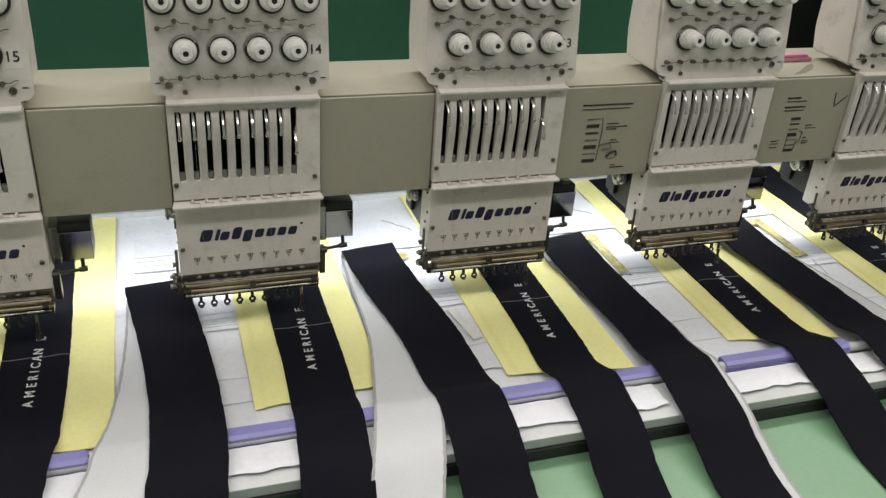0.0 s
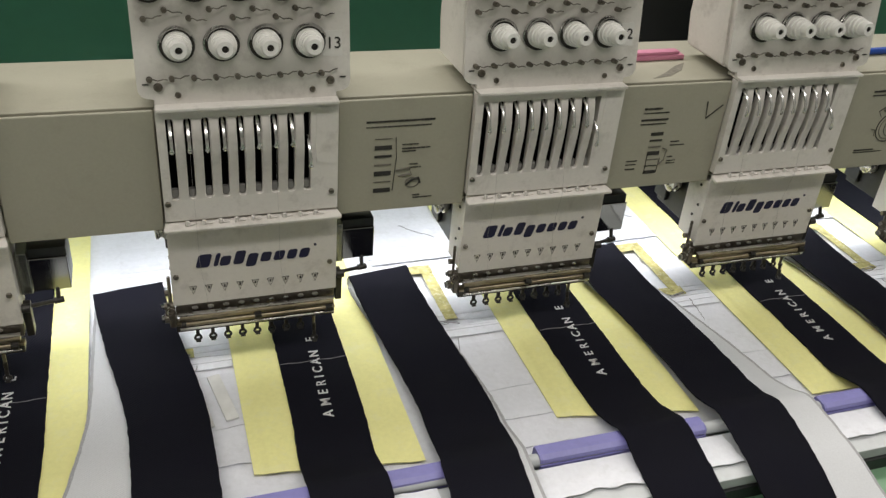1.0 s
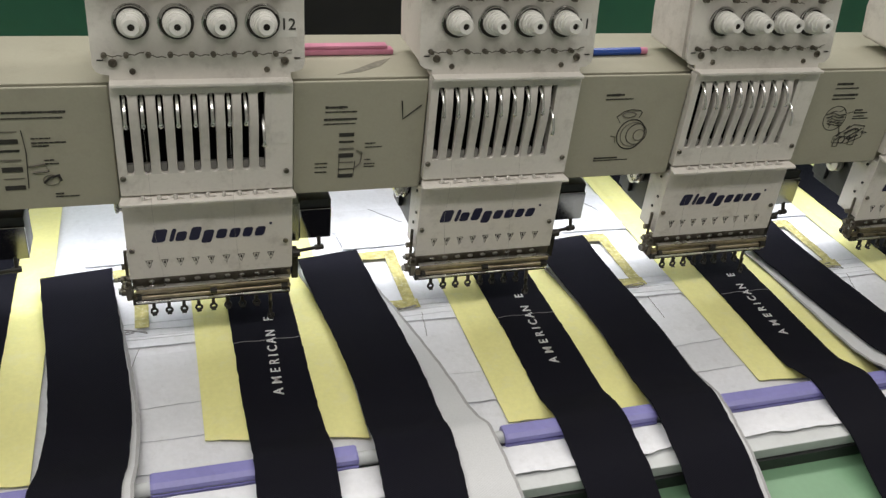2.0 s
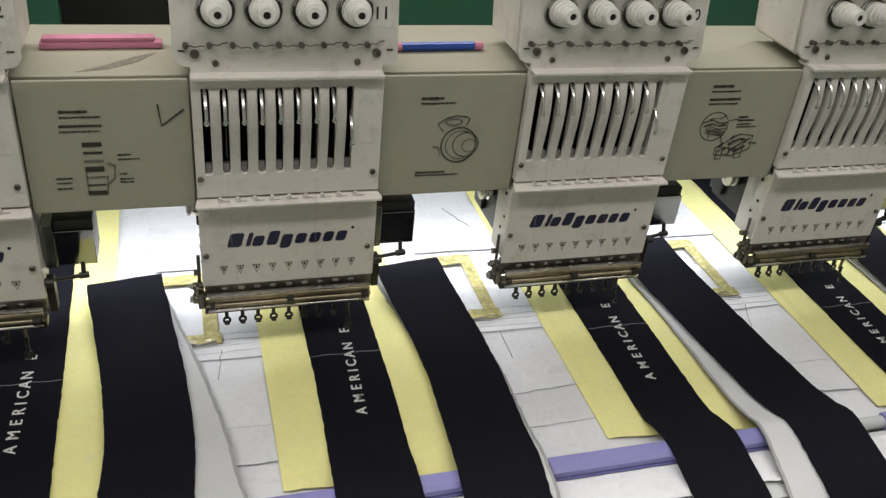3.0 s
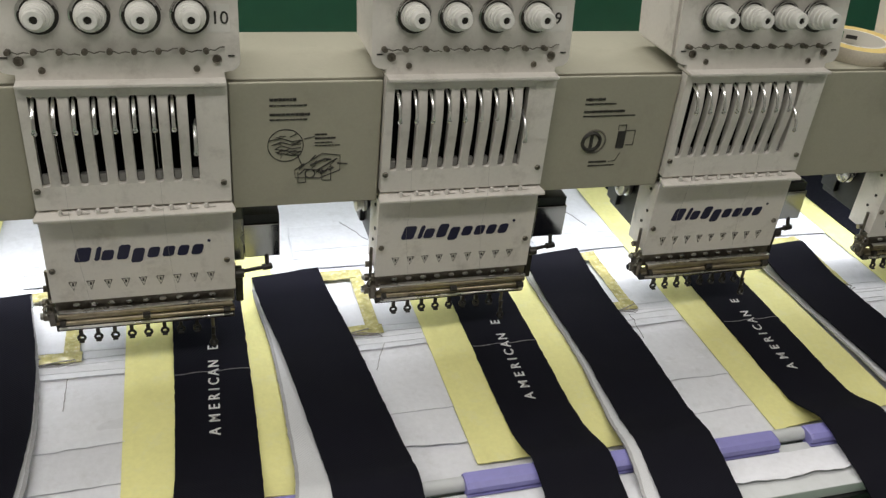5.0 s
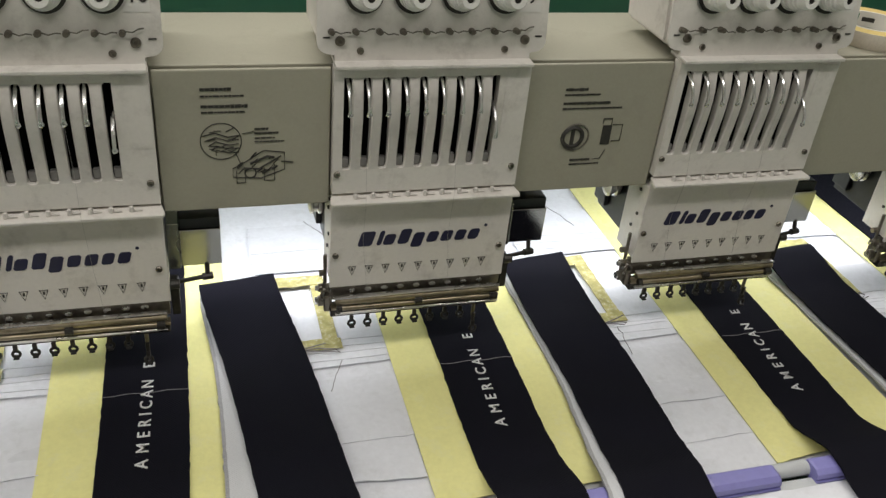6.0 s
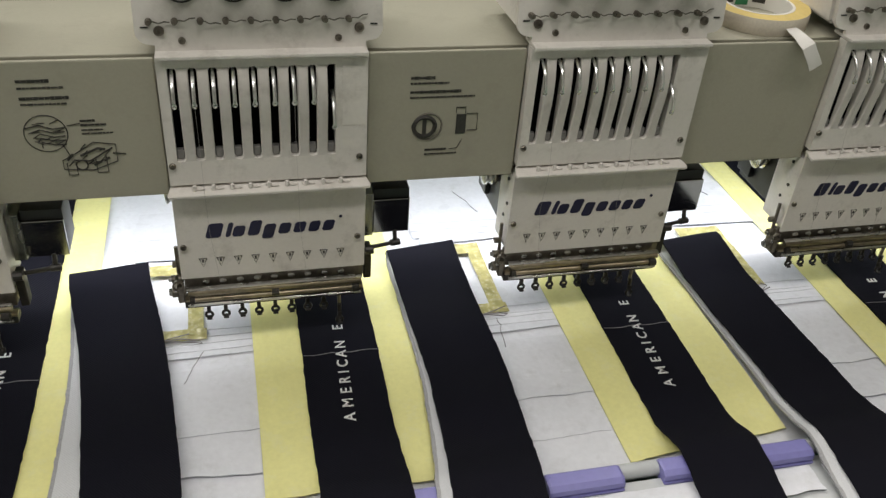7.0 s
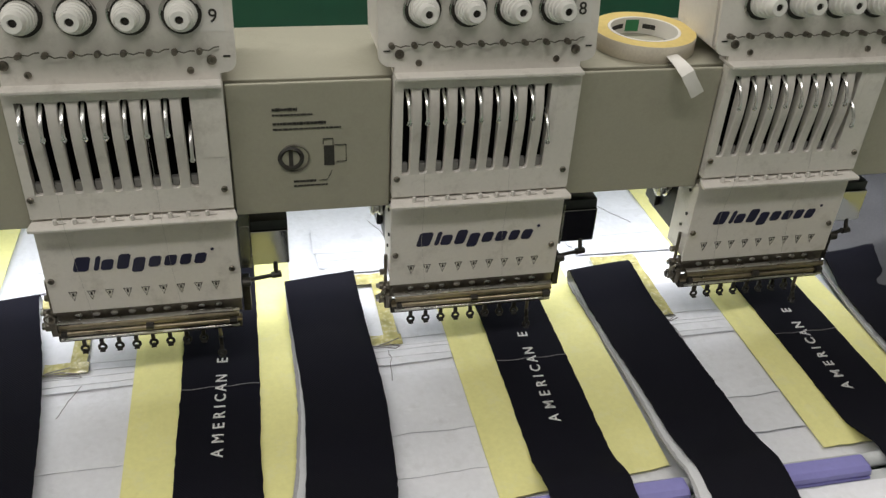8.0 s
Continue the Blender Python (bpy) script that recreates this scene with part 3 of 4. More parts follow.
def sewn_band(n, mids, bump):
    """The band under the needle, face up, with its white stitched letters."""
    ob = empty("sewn_waistband", pose(head_x(n), -0.1, 0.008), "navy twill waistband with white embroidered capital letters, under the needle", "waistband", "sewn waistbands")
    cu = spline(mids)
    cz = spline([(0.33, -0.0008), (0.1, -0.0008), (-0.1, -0.0006), (-0.155, 0.0012), (-0.178, 0.0095), (-0.2, 0.0150 + bump), (-0.235, 0.0100 + bump * 0.6), (-0.265, 0.0060), (-0.302, -0.0075), (-0.345, -0.0192), (-0.7, -0.0198)])
    bm = bmesh.new()
    band_mesh(bm, [(p - Vector((0, -0.1, 0.008)), t) for p, t in along(-0.62, 0.33, cu, cz)], 0.0655, seed=n * 1.3)
    part("band", bm, (NAVY, LINING, NAVY), ob, smooth=True)
    # letters run from front to back
    for ch, step in zip("AMERICANE", (0.0, 0.016, 0.030, 0.0425, 0.0525, 0.063, 0.0752, 0.0872, 0.1105)):
        y = -0.098 + slack(n) + step
        place("letter", letters(ch, 0.0132, 0.0003, 0.00012), THREAD, ob, pose(0.0482 + 0.040 * step, y + 0.1, cz(y) - 0.008 + 0.0011, 0, 0, 87.5))
    bm = bmesh.new()
    tube(bm, [(cu(-0.02) - 0.0325 + 0.065 * k / 8, 0.1 - 0.021 + slack(n) + 0.0008 * math.sin(k * 1.7 + n), cz(-0.02) - 0.008 + 0.0012) for k in range(9)], 0.0003, 5)
    part("loose_thread", bm, DARK_THREAD, ob, "grey thread lying across the band")


def folded_band(n, mids, shift, fold_y, bump):
    """A finished band, folded back on itself: navy layer on top, white lining of the lower layer beside it."""
    ob = empty("folded_waistband", pose(head_x(n), -0.1, 0.008), "navy waistband folded back on itself, its white lining showing underneath", "waistband", "folded waistbands")
    cu = spline(mids)
    top = spline([(fold_y, 0.0165), (fold_y - 0.03, 0.0112), (0.02, 0.0068), (-0.06, 0.0050), (-0.15, 0.0072), (-0.178, 0.0130), (-0.2, 0.0180 + bump), (-0.24, 0.0135 + bump * 0.6), (-0.265, 0.0100), (-0.302, -0.0030), (-0.35, -0.0150), (-0.7, -0.0162)])
    low = spline([(fold_y, 0.0005), (0.03, 0.0002), (-0.06, 0.0002), (-0.15, 0.0030), (-0.178, 0.0098), (-0.2, 0.0150 + bump), (-0.24, 0.0100 + bump * 0.6), (-0.265, 0.0060), (-0.302, -0.0075), (-0.35, -0.0190), (-0.7, -0.0198)])
    off = lambda y: shift * min(1.35, max(0.0, (fold_y - y) / 0.33)) ** 1.1
    base = Vector((0, -0.1, 0.008))
    skew = lambda y: 0.14 * math.exp(-max(0.0, fold_y + 0.1 - y) / 0.07)
    path = along(-0.62, fold_y, cu, top)
    path += [(Vector((cu(fold_y), fold_y + 0.008 * math.sin(a), 0.0085 + 0.008 * math.cos(a))), 0.0) for a in [math.pi * k / 10 for k in range(1, 10)]]
    split = len(path)
    path += along(fold_y, -0.62, lambda y: cu(y) + off(y), low)
    bm = bmesh.new()
    band_mesh(bm, [(p - base, 0.0) for p, t in path[:split]], 0.068, seed=n * 2.1, skew=skew)
    part("upper_layer", bm, (NAVY, LINING, NAVY), ob, "navy twill upper layer", True)
    bm = bmesh.new()
    band_mesh(bm, [(p - base, 0.0) for p, t in path[split - 1:]], 0.068, across=24, seed=n * 3.3, skew=skew, hem=True)
    part("lower_layer", bm, (NAVY, LINING, HEM), ob, "lower layer, white lining up", True)


# how each band runs: (y, distance from its head's middle)
sewn_band(15, [(0.1, 0.048), (0.0, 0.0495), (-0.1, 0.048), (-0.2, 0.043), (-0.25, 0.037), (-0.5, 0.028)], 0.001)
sewn_band(14, [(0.1, 0.051), (0.0, 0.051), (-0.1, 0.051), (-0.2, 0.046), (-0.3, 0.036), (-0.5, 0.02)], 0.001)
sewn_band(13, [(0.1, 0.049), (0.0, 0.049), (-0.1, 0.0475), (-0.15, 0.044), (-0.25, 0.042), (-0.3, 0.036), (-0.5, 0.02)], 0.003)
sewn_band(12, [(0.1, 0.046), (0.0, 0.047), (-0.1, 0.047), (-0.2, 0.047), (-0.5, 0.034)], 0.003)
sewn_band(11, [(0.1, 0.047), (0.0, 0.0475), (-0.1, 0.047), (-0.2, 0.041), (-0.5, 0.028)], 0.001)
sewn_band(10, [(0.1, 0.050), (0.0, 0.050), (-0.1, 0.049), (-0.2, 0.045), (-0.5, 0.03)], 0.001)
sewn_band(9, [(0.1, 0.051), (0.0, 0.051), (-0.1, 0.049), (-0.2, 0.047), (-0.5, 0.03)], 0.003)
sewn_band(8, [(0.1, 0.052), (0.0, 0.0515), (-0.1, 0.050), (-0.2, 0.0455), (-0.5, 0.035)], 0.003)
sewn_band(7, [(0.1, 0.053), (0.0, 0.054), (-0.1, 0.054), (-0.2, 0.050), (-0.5, 0.04)], 0.001)
folded_band(15, [(0.09, 0.171), (0.0, 0.182), (-0.1, 0.191), (-0.2, 0.192), (-0.25, 0.187), (-0.5, 0.165)], -0.058, 0.074, 0.001)
folded_band(14, [(0.12, 0.157), (0.05, 0.166), (-0.05, 0.182), (-0.1, 0.186), (-0.2, 0.186), (-0.3, 0.180), (-0.5, 0.16)], -0.066, 0.112, 0.003)
folded_band(13, [(0.1, 0.143), (0.0, 0.153), (-0.1, 0.161), (-0.15, 0.160), (-0.2, 0.155), (-0.5, 0.135)], 0.010, 0.093, 0.001)
folded_band(12, [(0.1, 0.128), (0.05, 0.135), (-0.05, 0.147), (-0.15, 0.150), (-0.5, 0.13)], 0.043, 0.092, 0.003)
folded_band(11, [(0.1, 0.131), (0.0, 0.1435), (-0.05, 0.147), (-0.1, 0.147), (-0.2, 0.138), (-0.5, 0.11)], 0.008, 0.086, 0.001)
folded_band(10, [(0.1, 0.129), (0.0, 0.145), (-0.1, 0.156), (-0.2, 0.161), (-0.5, 0.14)], -0.030, 0.093, 0.003)
folded_band(9, [(0.1, 0.146), (0.0, 0.150), (-0.05, 0.152), (-0.1, 0.151), (-0.2, 0.141), (-0.5, 0.11)], -0.012, 0.093, 0.001)
folded_band(8, [(0.08, 0.155), (0.0, 0.161), (-0.1, 0.167), (-0.2, 0.167), (-0.5, 0.16)], -0.012, 0.073, 0.001)
folded_band(7, [(0.1, 0.165), (0.0, 0.156), (-0.05, 0.153), (-0.2, 0.15), (-0.5, 0.14)], -0.012, 0.066, 0.001)


# ---- embroidery heads ----
LEAN_BACK = 9.0
PLATE = pose(0, 0.009, 0.2612, 90 - LEAN_BACK, 0, 0)  # x across, y up the leaning plate, z out of it


def screw(bm, m, r=0.0022, h=0.0012):
    lathe(bm, [(0, r), (h * 0.6, r), (h, r * 0.8), (h, r * 0.45), (h * 0.45, r * 0.38)], m, 12)


def head(n):
    ob = empty("embroidery_machine", pose(head_x(n), 0, 0.142), "off-white nine-needle embroidery head bolted to the beige beam", "embroidery machine", "heads along the beam")
    base = pose(0, 0, -0.142)

    def add(name, bm, mat, label="", smooth=False, parent=None):
        o = part(name, bm, mat, parent or ob, label, smooth)
        if parent is None:
            o.matrix_basis = base
        return o

    # upper housing and leaning tension plate
    bm = bmesh.new()
    side = [(0.017, 0.268), (0.088, 0.268), (0.095, 0.30), (0.095, 0.46), (0.047, 0.46)]
    for_x = [[bm.verts.new((x, y, z)) for y, z in side] for x in (-0.083, 0.083)]
    bm.faces.new(for_x[0])
    bm.faces.new(for_x[1][::-1])
    for k in range(len(side)):
        q = (k + 1) % len(side)
        bm.faces.new((for_x[0][k], for_x[1][k], for_x[1][q], for_x[0][q]))
    bmesh.ops.bevel(bm, geom=list(bm.edges), offset=0.003, segments=2, affect="EDGES")
    add("upper_housing", bm, HEAD, smooth=True)
    bm = bmesh.new()
    half = [(0.0737, 0.0), (0.0737, 0.0055), (0.0775, 0.0062)]
    half += [(0.0775 + 0.0085 * math.sin(radians(a)), 0.0147 - 0.0085 * math.cos(radians(a))) for a in range(10, 91, 16)]
    half += [(0.0860, 0.185), (0.0835, 0.19)]
    slab(bm, half + [(-x, y) for x, y in reversed(half)], 0.0035, PLATE @ pose(0, 0, 0.0035))
    bmesh.ops.bevel(bm, geom=[e for e in bm.edges if len(e.link_faces) == 2 and e.calc_face_angle() > 1.2], offset=0.0009, segments=1, affect="EDGES")
    plate = add("tension_plate", bm, HEAD, "off-white tension plate leaning back")
    bm = bmesh.new()
    box(bm, -0.0742, 0.0742, -0.0055, 0.0200, 0.2606, 0.2632, 0.0006)
    add("lower_flange", bm, HEAD)

    # tension knobs: five above four
    bm = bmesh.new()
    lathe(bm, [(0.0035, 0.0112), (0.006, 0.0112), (0.0062, 0.0100), (0.0078, 0.0100), (0.008, 0.0108), (0.012, 0.0108), (0.0124, 0.0098), (0.0165, 0.0098), (0.0170, 0.0088), (0.0205, 0.0086), (0.021, 0.0076), (0.0265, 0.0072), (0.0282, 0.0062), (0.0282, 0.0030), (0.0262, 0.0026)], Matrix.Identity(4), 28)
    knob = part("tension_knob", bm, KNOB, ob, "white ribbed plastic knob", True)
    bm = bmesh.new()
    lathe(bm, [(0.0263, 0.0026), (0.0266, 0.0026)], Matrix.Identity(4), 12)
    rod(bm, (0.0008, 0, 0.0262), (0.0008, 0, 0.0276), 0.0013, seg=8)
    core = part("knob_core", bm, DARK, knob, "dark screw end")
    bm = bmesh.new()
    lathe(bm, [(0.0, 0.0134), (0.0012, 0.0138), (0.0016, 0.0110), (0.0026, 0.0134), (0.0034, 0.0138), (0.0038, 0.009)], Matrix.Identity(4), 28)
    disc = part("tension_disc", bm, DARK, knob, "dark steel tension discs", True)
    bm = bmesh.new()
    tube(bm, [(0.0142 * math.cos(radians(a)), 0.0142 * math.sin(radians(a)), 0.0025 + 0.0015 * math.sin(radians(a * 3))) for a in range(15, 226, 15)], 0.0009, 6)
    tube(bm, [(0.0125 * math.cos(radians(a)) , 0.0125 * math.sin(radians(a)) + 0.001, 0.0055) for a in range(30, 171, 14)], 0.0006, 6)
    spring = part("check_spring", bm, STEEL, knob, "bright steel check spring", True)
    spots = [(-0.0529 + 0.0347 * k, 0.0485) for k in range(4)] + [(-0.0708 + 0.0338 * k, 0.0950) for k in range(5)]
    for i, (u, w) in enumerate(spots):
        m = base @ PLATE @ pose(u, w, 0.0035)
        if i == 0:
            knob.matrix_basis = m
        else:
            k2 = shared("tension_knob", knob, ob, m)
            for o in (core, disc, spring):
                shared(o.name.split(".")[0], o, k2)

    # thread guides: dark posts with a wire tail
    bm = bmesh.new()
    lathe(bm, [(0, 0.0024), (0.002, 0.0024), (0.0024, 0.0014), (0.005, 0.0014), (0.0054, 0.0022), (0.0068, 0.0019)], Matrix.Identity(4), 10)
    tube(bm, [(0, 0, 0.0045), (0.003, 0.0006, 0.004), (0.0065, -0.0008, 0.003), (0.0105, 0.0004, 0.0022), (0.0140, 0.0, 0.0016)], 0.0005, 5)
    guide = part("thread_guide", bm, TARNISH, ob)
    gs = [(-0.0762 + 0.01715 * k, 0.0222) for k in range(9)] + [(-0.0762 + 0.0338 * k, 0.0690) for k in range(5)] + [(-0.0603 + 0.0338 * k, 0.0755) for k in range(4)]
    for i, (u, w) in enumerate(gs):
        m = base @ PLATE @ pose(u, w, 0.0035, 0, 0, random.uniform(-12, 12))
        if i == 0:
            guide.matrix_basis = m
        else:
            shared("thread_guide", guide, ob, m)
    bm = bmesh.new()
    screw(bm, Matrix.Identity(4), 0.0036, 0.0022)
    big = part("screw", bm, TARNISH, ob)
    big.matrix_basis = base @ PLATE @ pose(-0.0700, 0.0155, 0.0035)
    shared("screw", big, ob, base @ PLATE @ pose(0.0688, 0.0155, 0.0035))
    bm = bmesh.new()
    screw(bm, Matrix.Identity(4), 0.0026, 0.0018)
    small = part("screw", bm, TARNISH, ob)
    small.matrix_basis = base @ PLATE @ pose(-0.0553, 0.0085, 0.0035)
    S = base @ FRONT
    for m in (base @ PLATE @ pose(0.0535, 0.0085, 0.0035), S @ pose(-0.0713, 0.175, 0.0005), S @ pose(0.0690, 0.1755, 0.0005), S @ pose(-0.0708, 0.1005, 0.0002), S @ pose(0.0684, 0.1003, 0.0002)):
        shared("screw", small, ob, m)
    bm = bmesh.new()
    box(bm, -0.0025, 0.0025, 0.0175, 0.0185, 0.0034, 0.0042)
    tick = part("edge_slot", bm, DARK, ob)
    tick.matrix_basis = base @ PLATE @ pose(-0.0795, 0, 0)
    shared("edge_slot", tick, ob, base @ PLATE @ pose(0.0795, 0, 0))

    # take-up housing: flanges, ribs, dark channels and levers
    bm = bmesh.new()
    xs, zs = (-0.0747, -0.0675, 0.0505, 0.0747), (0.1580, 0.1783, 0.2527, 0.2602)
    g = [[[bm.verts.new((x, y, z)) for z in zs] for x in xs] for y in (-0.0004, 0.0095)]
    for i in range(3):
        for j in range(3):
            if (i, j) != (1, 1):
                for q in g:
                    bm.faces.new((q[i][j], q[i + 1][j], q[i + 1][j + 1], q[i][j + 1]))
    outer = [(0, 0), (1, 0), (2, 0), (3, 0), (3, 1), (3, 2), (3, 3), (2, 3), (1, 3), (0, 3), (0, 2), (0, 1)]
    for loop in (outer, [(1, 1), (2, 1), (2, 2), (1, 2)]):
        for u, v in zip(loop, loop[1:] + loop[:1]):
            bm.faces.new((g[0][u[0]][u[1]], g[0][v[0]][v[1]], g[1][v[0]][v[1]], g[1][u[0]][u[1]]))
    add("slotted_plate", bm, HEAD, "off-white front plate with nine upright slots")
    bm = bmesh.new()
    box(bm, 0.0555, 0.0738, -0.0007, -0.0003, 0.2030, 0.2565, 0.0001)
    add("cover_tab", bm, HEAD)
    # added black sheet behind the ribs, its colour standing in for channel shade
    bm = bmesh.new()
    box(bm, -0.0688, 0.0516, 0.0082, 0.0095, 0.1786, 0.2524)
    add("channel_back", bm, CHANNEL_SHADE, "black sheet standing in for the shade inside the lever channels")
    bm = bmesh.new()
    prev = None
    r, lo, hi = 0.0030, 0.1783, 0.2527
    ends = (0.0, 0.0003, 0.0009, 0.0018, 0.0030)
    levels = [lo + e for e in ends] + [lo + 0.003 + (hi - lo - 0.006) * k / 15 for k in range(1, 15)] + [hi - e for e in reversed(ends)]
    for z in levels:
        s = (z - lo) / (hi - lo)
        d = min(z - lo, hi - z, r)
        w = 0.0070 - math.sqrt(max(0.0, r * r - (r - d) ** 2))
        f = -0.0004 - 0.0046 * math.sin(math.pi * s ** 1.5)
        row = [bm.verts.new(v) for v in ((-w, 0.0030, z), (-w, f + 0.0010, z), (-w * 0.75, f, z), (w * 0.8, f, z), (w, f + 0.0008, z), (w, 0.0030, z))]
        if prev:
            for j in range(6):
                bm.faces.new((prev[j], prev[(j + 1) % 6], row[(j + 1) % 6], row[j]))
        else:
            bm.faces.new(row)
        prev = row
    bm.faces.new(prev[::-1])
    rib = add("rib", bm, RIB, "", True)
    rib.matrix_basis = base @ pose(-0.0645 + 0.007, 0, 0)
    for k in range(1, 8):
        shared("rib", rib, ob, base @ pose(-0.0645 + 0.007 + 0.014 * k, 0, 0))
    bm = bmesh.new()
    box(bm, -0.0027, 0.0027, 0.003, 0.008, 0.1786, 0.1865, 0.0012)
    tip = add("felt_pad", bm, GREY)
    bm = bmesh.new()
    tube(bm, [(0, 0.0075, 0.2505), (0, 0.001, 0.2495), (0, -0.006, 0.2455), (0, -0.0105, 0.2400), (0, -0.0128, 0.2345), (0, -0.0130, 0.2310)], 0.0013, 8)
    ring(bm, (0, -0.0128, 0.2292), 0.0013, 0.0009, "Y", 10)
    lever = add("take_up_lever", bm, CHROME, "chrome take-up lever", True)
    for k in range(9):
        m = base @ pose(-0.0645 + 0.014 * k, 0, 0)
        lm = m if k < 8 else m @ pose(0.0012, 0.002, -0.022)
        if k == 0:
            tip.matrix_basis, lever.matrix_basis = m, lm
        else:
            shared("felt_pad", tip, ob, m)
            shared("take_up_lever", lever, ob, lm)

    # ledge with thread eyelets
    bm = bmesh.new()
    slab(bm, [(-0.0765, -0.0105), (0.0765, -0.0105), (0.0772, -0.0075), (0.0745, 0.004), (-0.0745, 0.004), (-0.0772, -0.0075)], 0.0028, pose(0, 0, 0.1555, 8, 0, 0))
    bmesh.ops.bevel(bm, geom=list(bm.edges), offset=0.0006, segments=1, affect="EDGES")
    add("ledge", bm, HEAD, "off-white ledge with thread eyelets")
    bm = bmesh.new()
    lathe(bm, [(0, 0.0019), (0.004, 0.0016), (0.0046, 0.0009)], pose(0, -0.004, 0.155), 10)
    box(bm, 0.002, 0.0075, -0.0052, -0.0038, 0.1555, 0.1562)
    eye = add("eyelet", bm, RIB)
    for k in range(9):
        m = base @ pose(-0.057 + 0.0139 * k, 0, 0)
        if k == 0:
            eye.matrix_basis = m
        else:
            shared("eyelet", eye, ob, m)

    # lower face plate, body behind it, logo shapes and needle marks
    bm = bmesh.new()
    box(bm, -0.0752, 0.0748, 0.0, 0.0022, 0.0688, 0.1535, 0.0007)
    face = add("face_plate", bm, HEAD, "off-white lower face plate with dark slanted shapes")
    bm = bmesh.new()
    box(bm, -0.0745, 0.0742, 0.0024, 0.036, 0.072, 0.1465, 0.001)
    add("lower_body", bm, HEAD)
    bm = bmesh.new()
    box(bm, -0.0715, 0.0715, 0.0362, 0.092, 0.080, 0.1465, 0.001)
    add("rear_arm", bm, MOTOR, "black arm behind the head")
    bm = bmesh.new()
    for zz, yy in ((0.148, 0.006), (0.138, 0.010), (0.115, 0.007), (0.10, 0.013)):
        rod(bm, (-0.0756, yy + 0.004, zz), (-0.0744, yy + 0.004, zz), 0.0016, seg=8)
    add("side_holes", bm, DARK)
    bm = bmesh.new()
    # slanted solid shapes in place of the maker's name
    word = [(0.0135, 0.0135, 0.0), (0.0045, 0.0135, 0.0), (0.0105, 0.0098, 0.0), (0.0105, 0.0138, 0.0), (0.0105, 0.0098, -0.0038), (0.0105, 0.0098, 0.0), (0.0105, 0.0098, 0.0), (0.0098, 0.0098, 0.0), (0.0102, 0.0098, 0.0)]
    x = -0.0535
    for k, (wd, hi, lo) in enumerate(word):
        sh = 0.28
        z0, z1 = 0.1078 + lo, 0.1078 + hi
        wd *= 1.15
        inner = wd * 0.76
        def pt(uu, zz):
            return (x + uu + sh * (zz - 0.1078), zz)
        c = min(0.0016, wd * 0.25)
        pts = [pt(c, z0), pt(inner - c, z0), pt(inner, z0 + c), pt(inner, z1 - c), pt(inner - c, z1), pt(c, z1), pt(0, z1 - c), pt(0, z0 + c)]
        slab(bm, pts, 0.0006, FRONT @ pose(0, 0, 0.0004))
        x += wd
    lathe(bm, [(0, 0.0014), (0.0004, 0.0014)], FRONT @ pose(0.0545, 0.1205, 0), 10)
    logo = part("logo_shape", bm, INK, face, "dark navy slanted shapes")
    bm = bmesh.new()
    tube(bm, [(-0.003, -0.0001, 0.0885), (0.003, -0.0001, 0.0885), (0, -0.0001, 0.0802)], 0.00042, 4, True)
    box(bm, -0.0007, 0.0007, -0.0004, 0.0001, 0.0846, 0.0872)
    mark = part("needle_mark", bm, PRINT, face, "small printed triangle")
    mark.matrix_basis = pose(-0.0568, 0, 0)
    for k in range(1, 9):
        shared("needle_mark", mark, face, pose(-0.0568 + 0.0139 * k, 0, 0))

    # working threads from the levers to the needle clamp
    for k, sway in ((1, 0.0006), (6, 0.0009)):
        bm = bmesh.new()
        u = -0.0645 + 0.014 * k
        tube(bm, [(u, -0.0128, 0.228), (u + sway * 0.4, -0.007, 0.19), (u + sway, -0.0112, 0.1568), (u + sway * 2, -0.003, 0.115), (u + 0.006, -0.004, 0.066), (u + 0.0058, -0.007, 0.048)], 0.00011, 5)
        add("thread", bm, FINE_THREAD, "fine pale grey working thread")

    # needle clamp rails, feet and needle
    bm = bmesh.new()
    box(bm, -0.0735, 0.0735, 0.001, 0.012, 0.0555, 0.0685, 0.0006)
    add("clamp_bar", bm, TARNISH, "tarnished steel clamp bar")
    bm = bmesh.new()
    lathe(bm, [(0, 0.0030), (0.0012, 0.0028), (0.0016, 0.0018)], Matrix.Scale(0.62, 4, Vector((0, 1, 0))), 12)
    stud = part("clamp_stud", bm, STEEL, ob, "pale oval stud", True)
    for k in range(9):
        m = base @ FRONT @ pose(-0.0565 + 0.0139 * k, 0.0645, -0.001)
        if k == 0:
            stud.matrix_basis = m @ Matrix.Identity(4)
        else:
            shared("clamp_stud", stud, ob, m)
    bm = bmesh.new()
    rod(bm, (-0.071, -0.006, 0.0585), (0.071, -0.006, 0.0585), 0.0030, seg=14)
    rod(bm, (-0.068, -0.0075, 0.0525), (0.069, -0.0075, 0.0525), 0.0022, seg=12)
    box(bm, -0.074, 0.073, -0.0045, 0.003, 0.0485, 0.0512, 0.0005)
    add("needle_rail", bm, BRASS, "oily brass needle rail", True)
    bm = bmesh.new()
    box(bm, -0.0745, 0.0725, -0.004, 0.009, 0.0415, 0.0482, 0.0008)
    rod(bm, (-0.004, -0.0095, 0.0555), (0.002, -0.0095, 0.0555), 0.0032, seg=10)
    rod(bm, (0.063, -0.0095, 0.0535), (0.069, -0.0095, 0.0535), 0.0036, seg=10)
    rod(bm, (-0.07, -0.0095, 0.0535), (-0.066, -0.0095, 0.0535), 0.003, seg=10)
    add("foot_guide", bm, DARK, "dark steel foot guide")
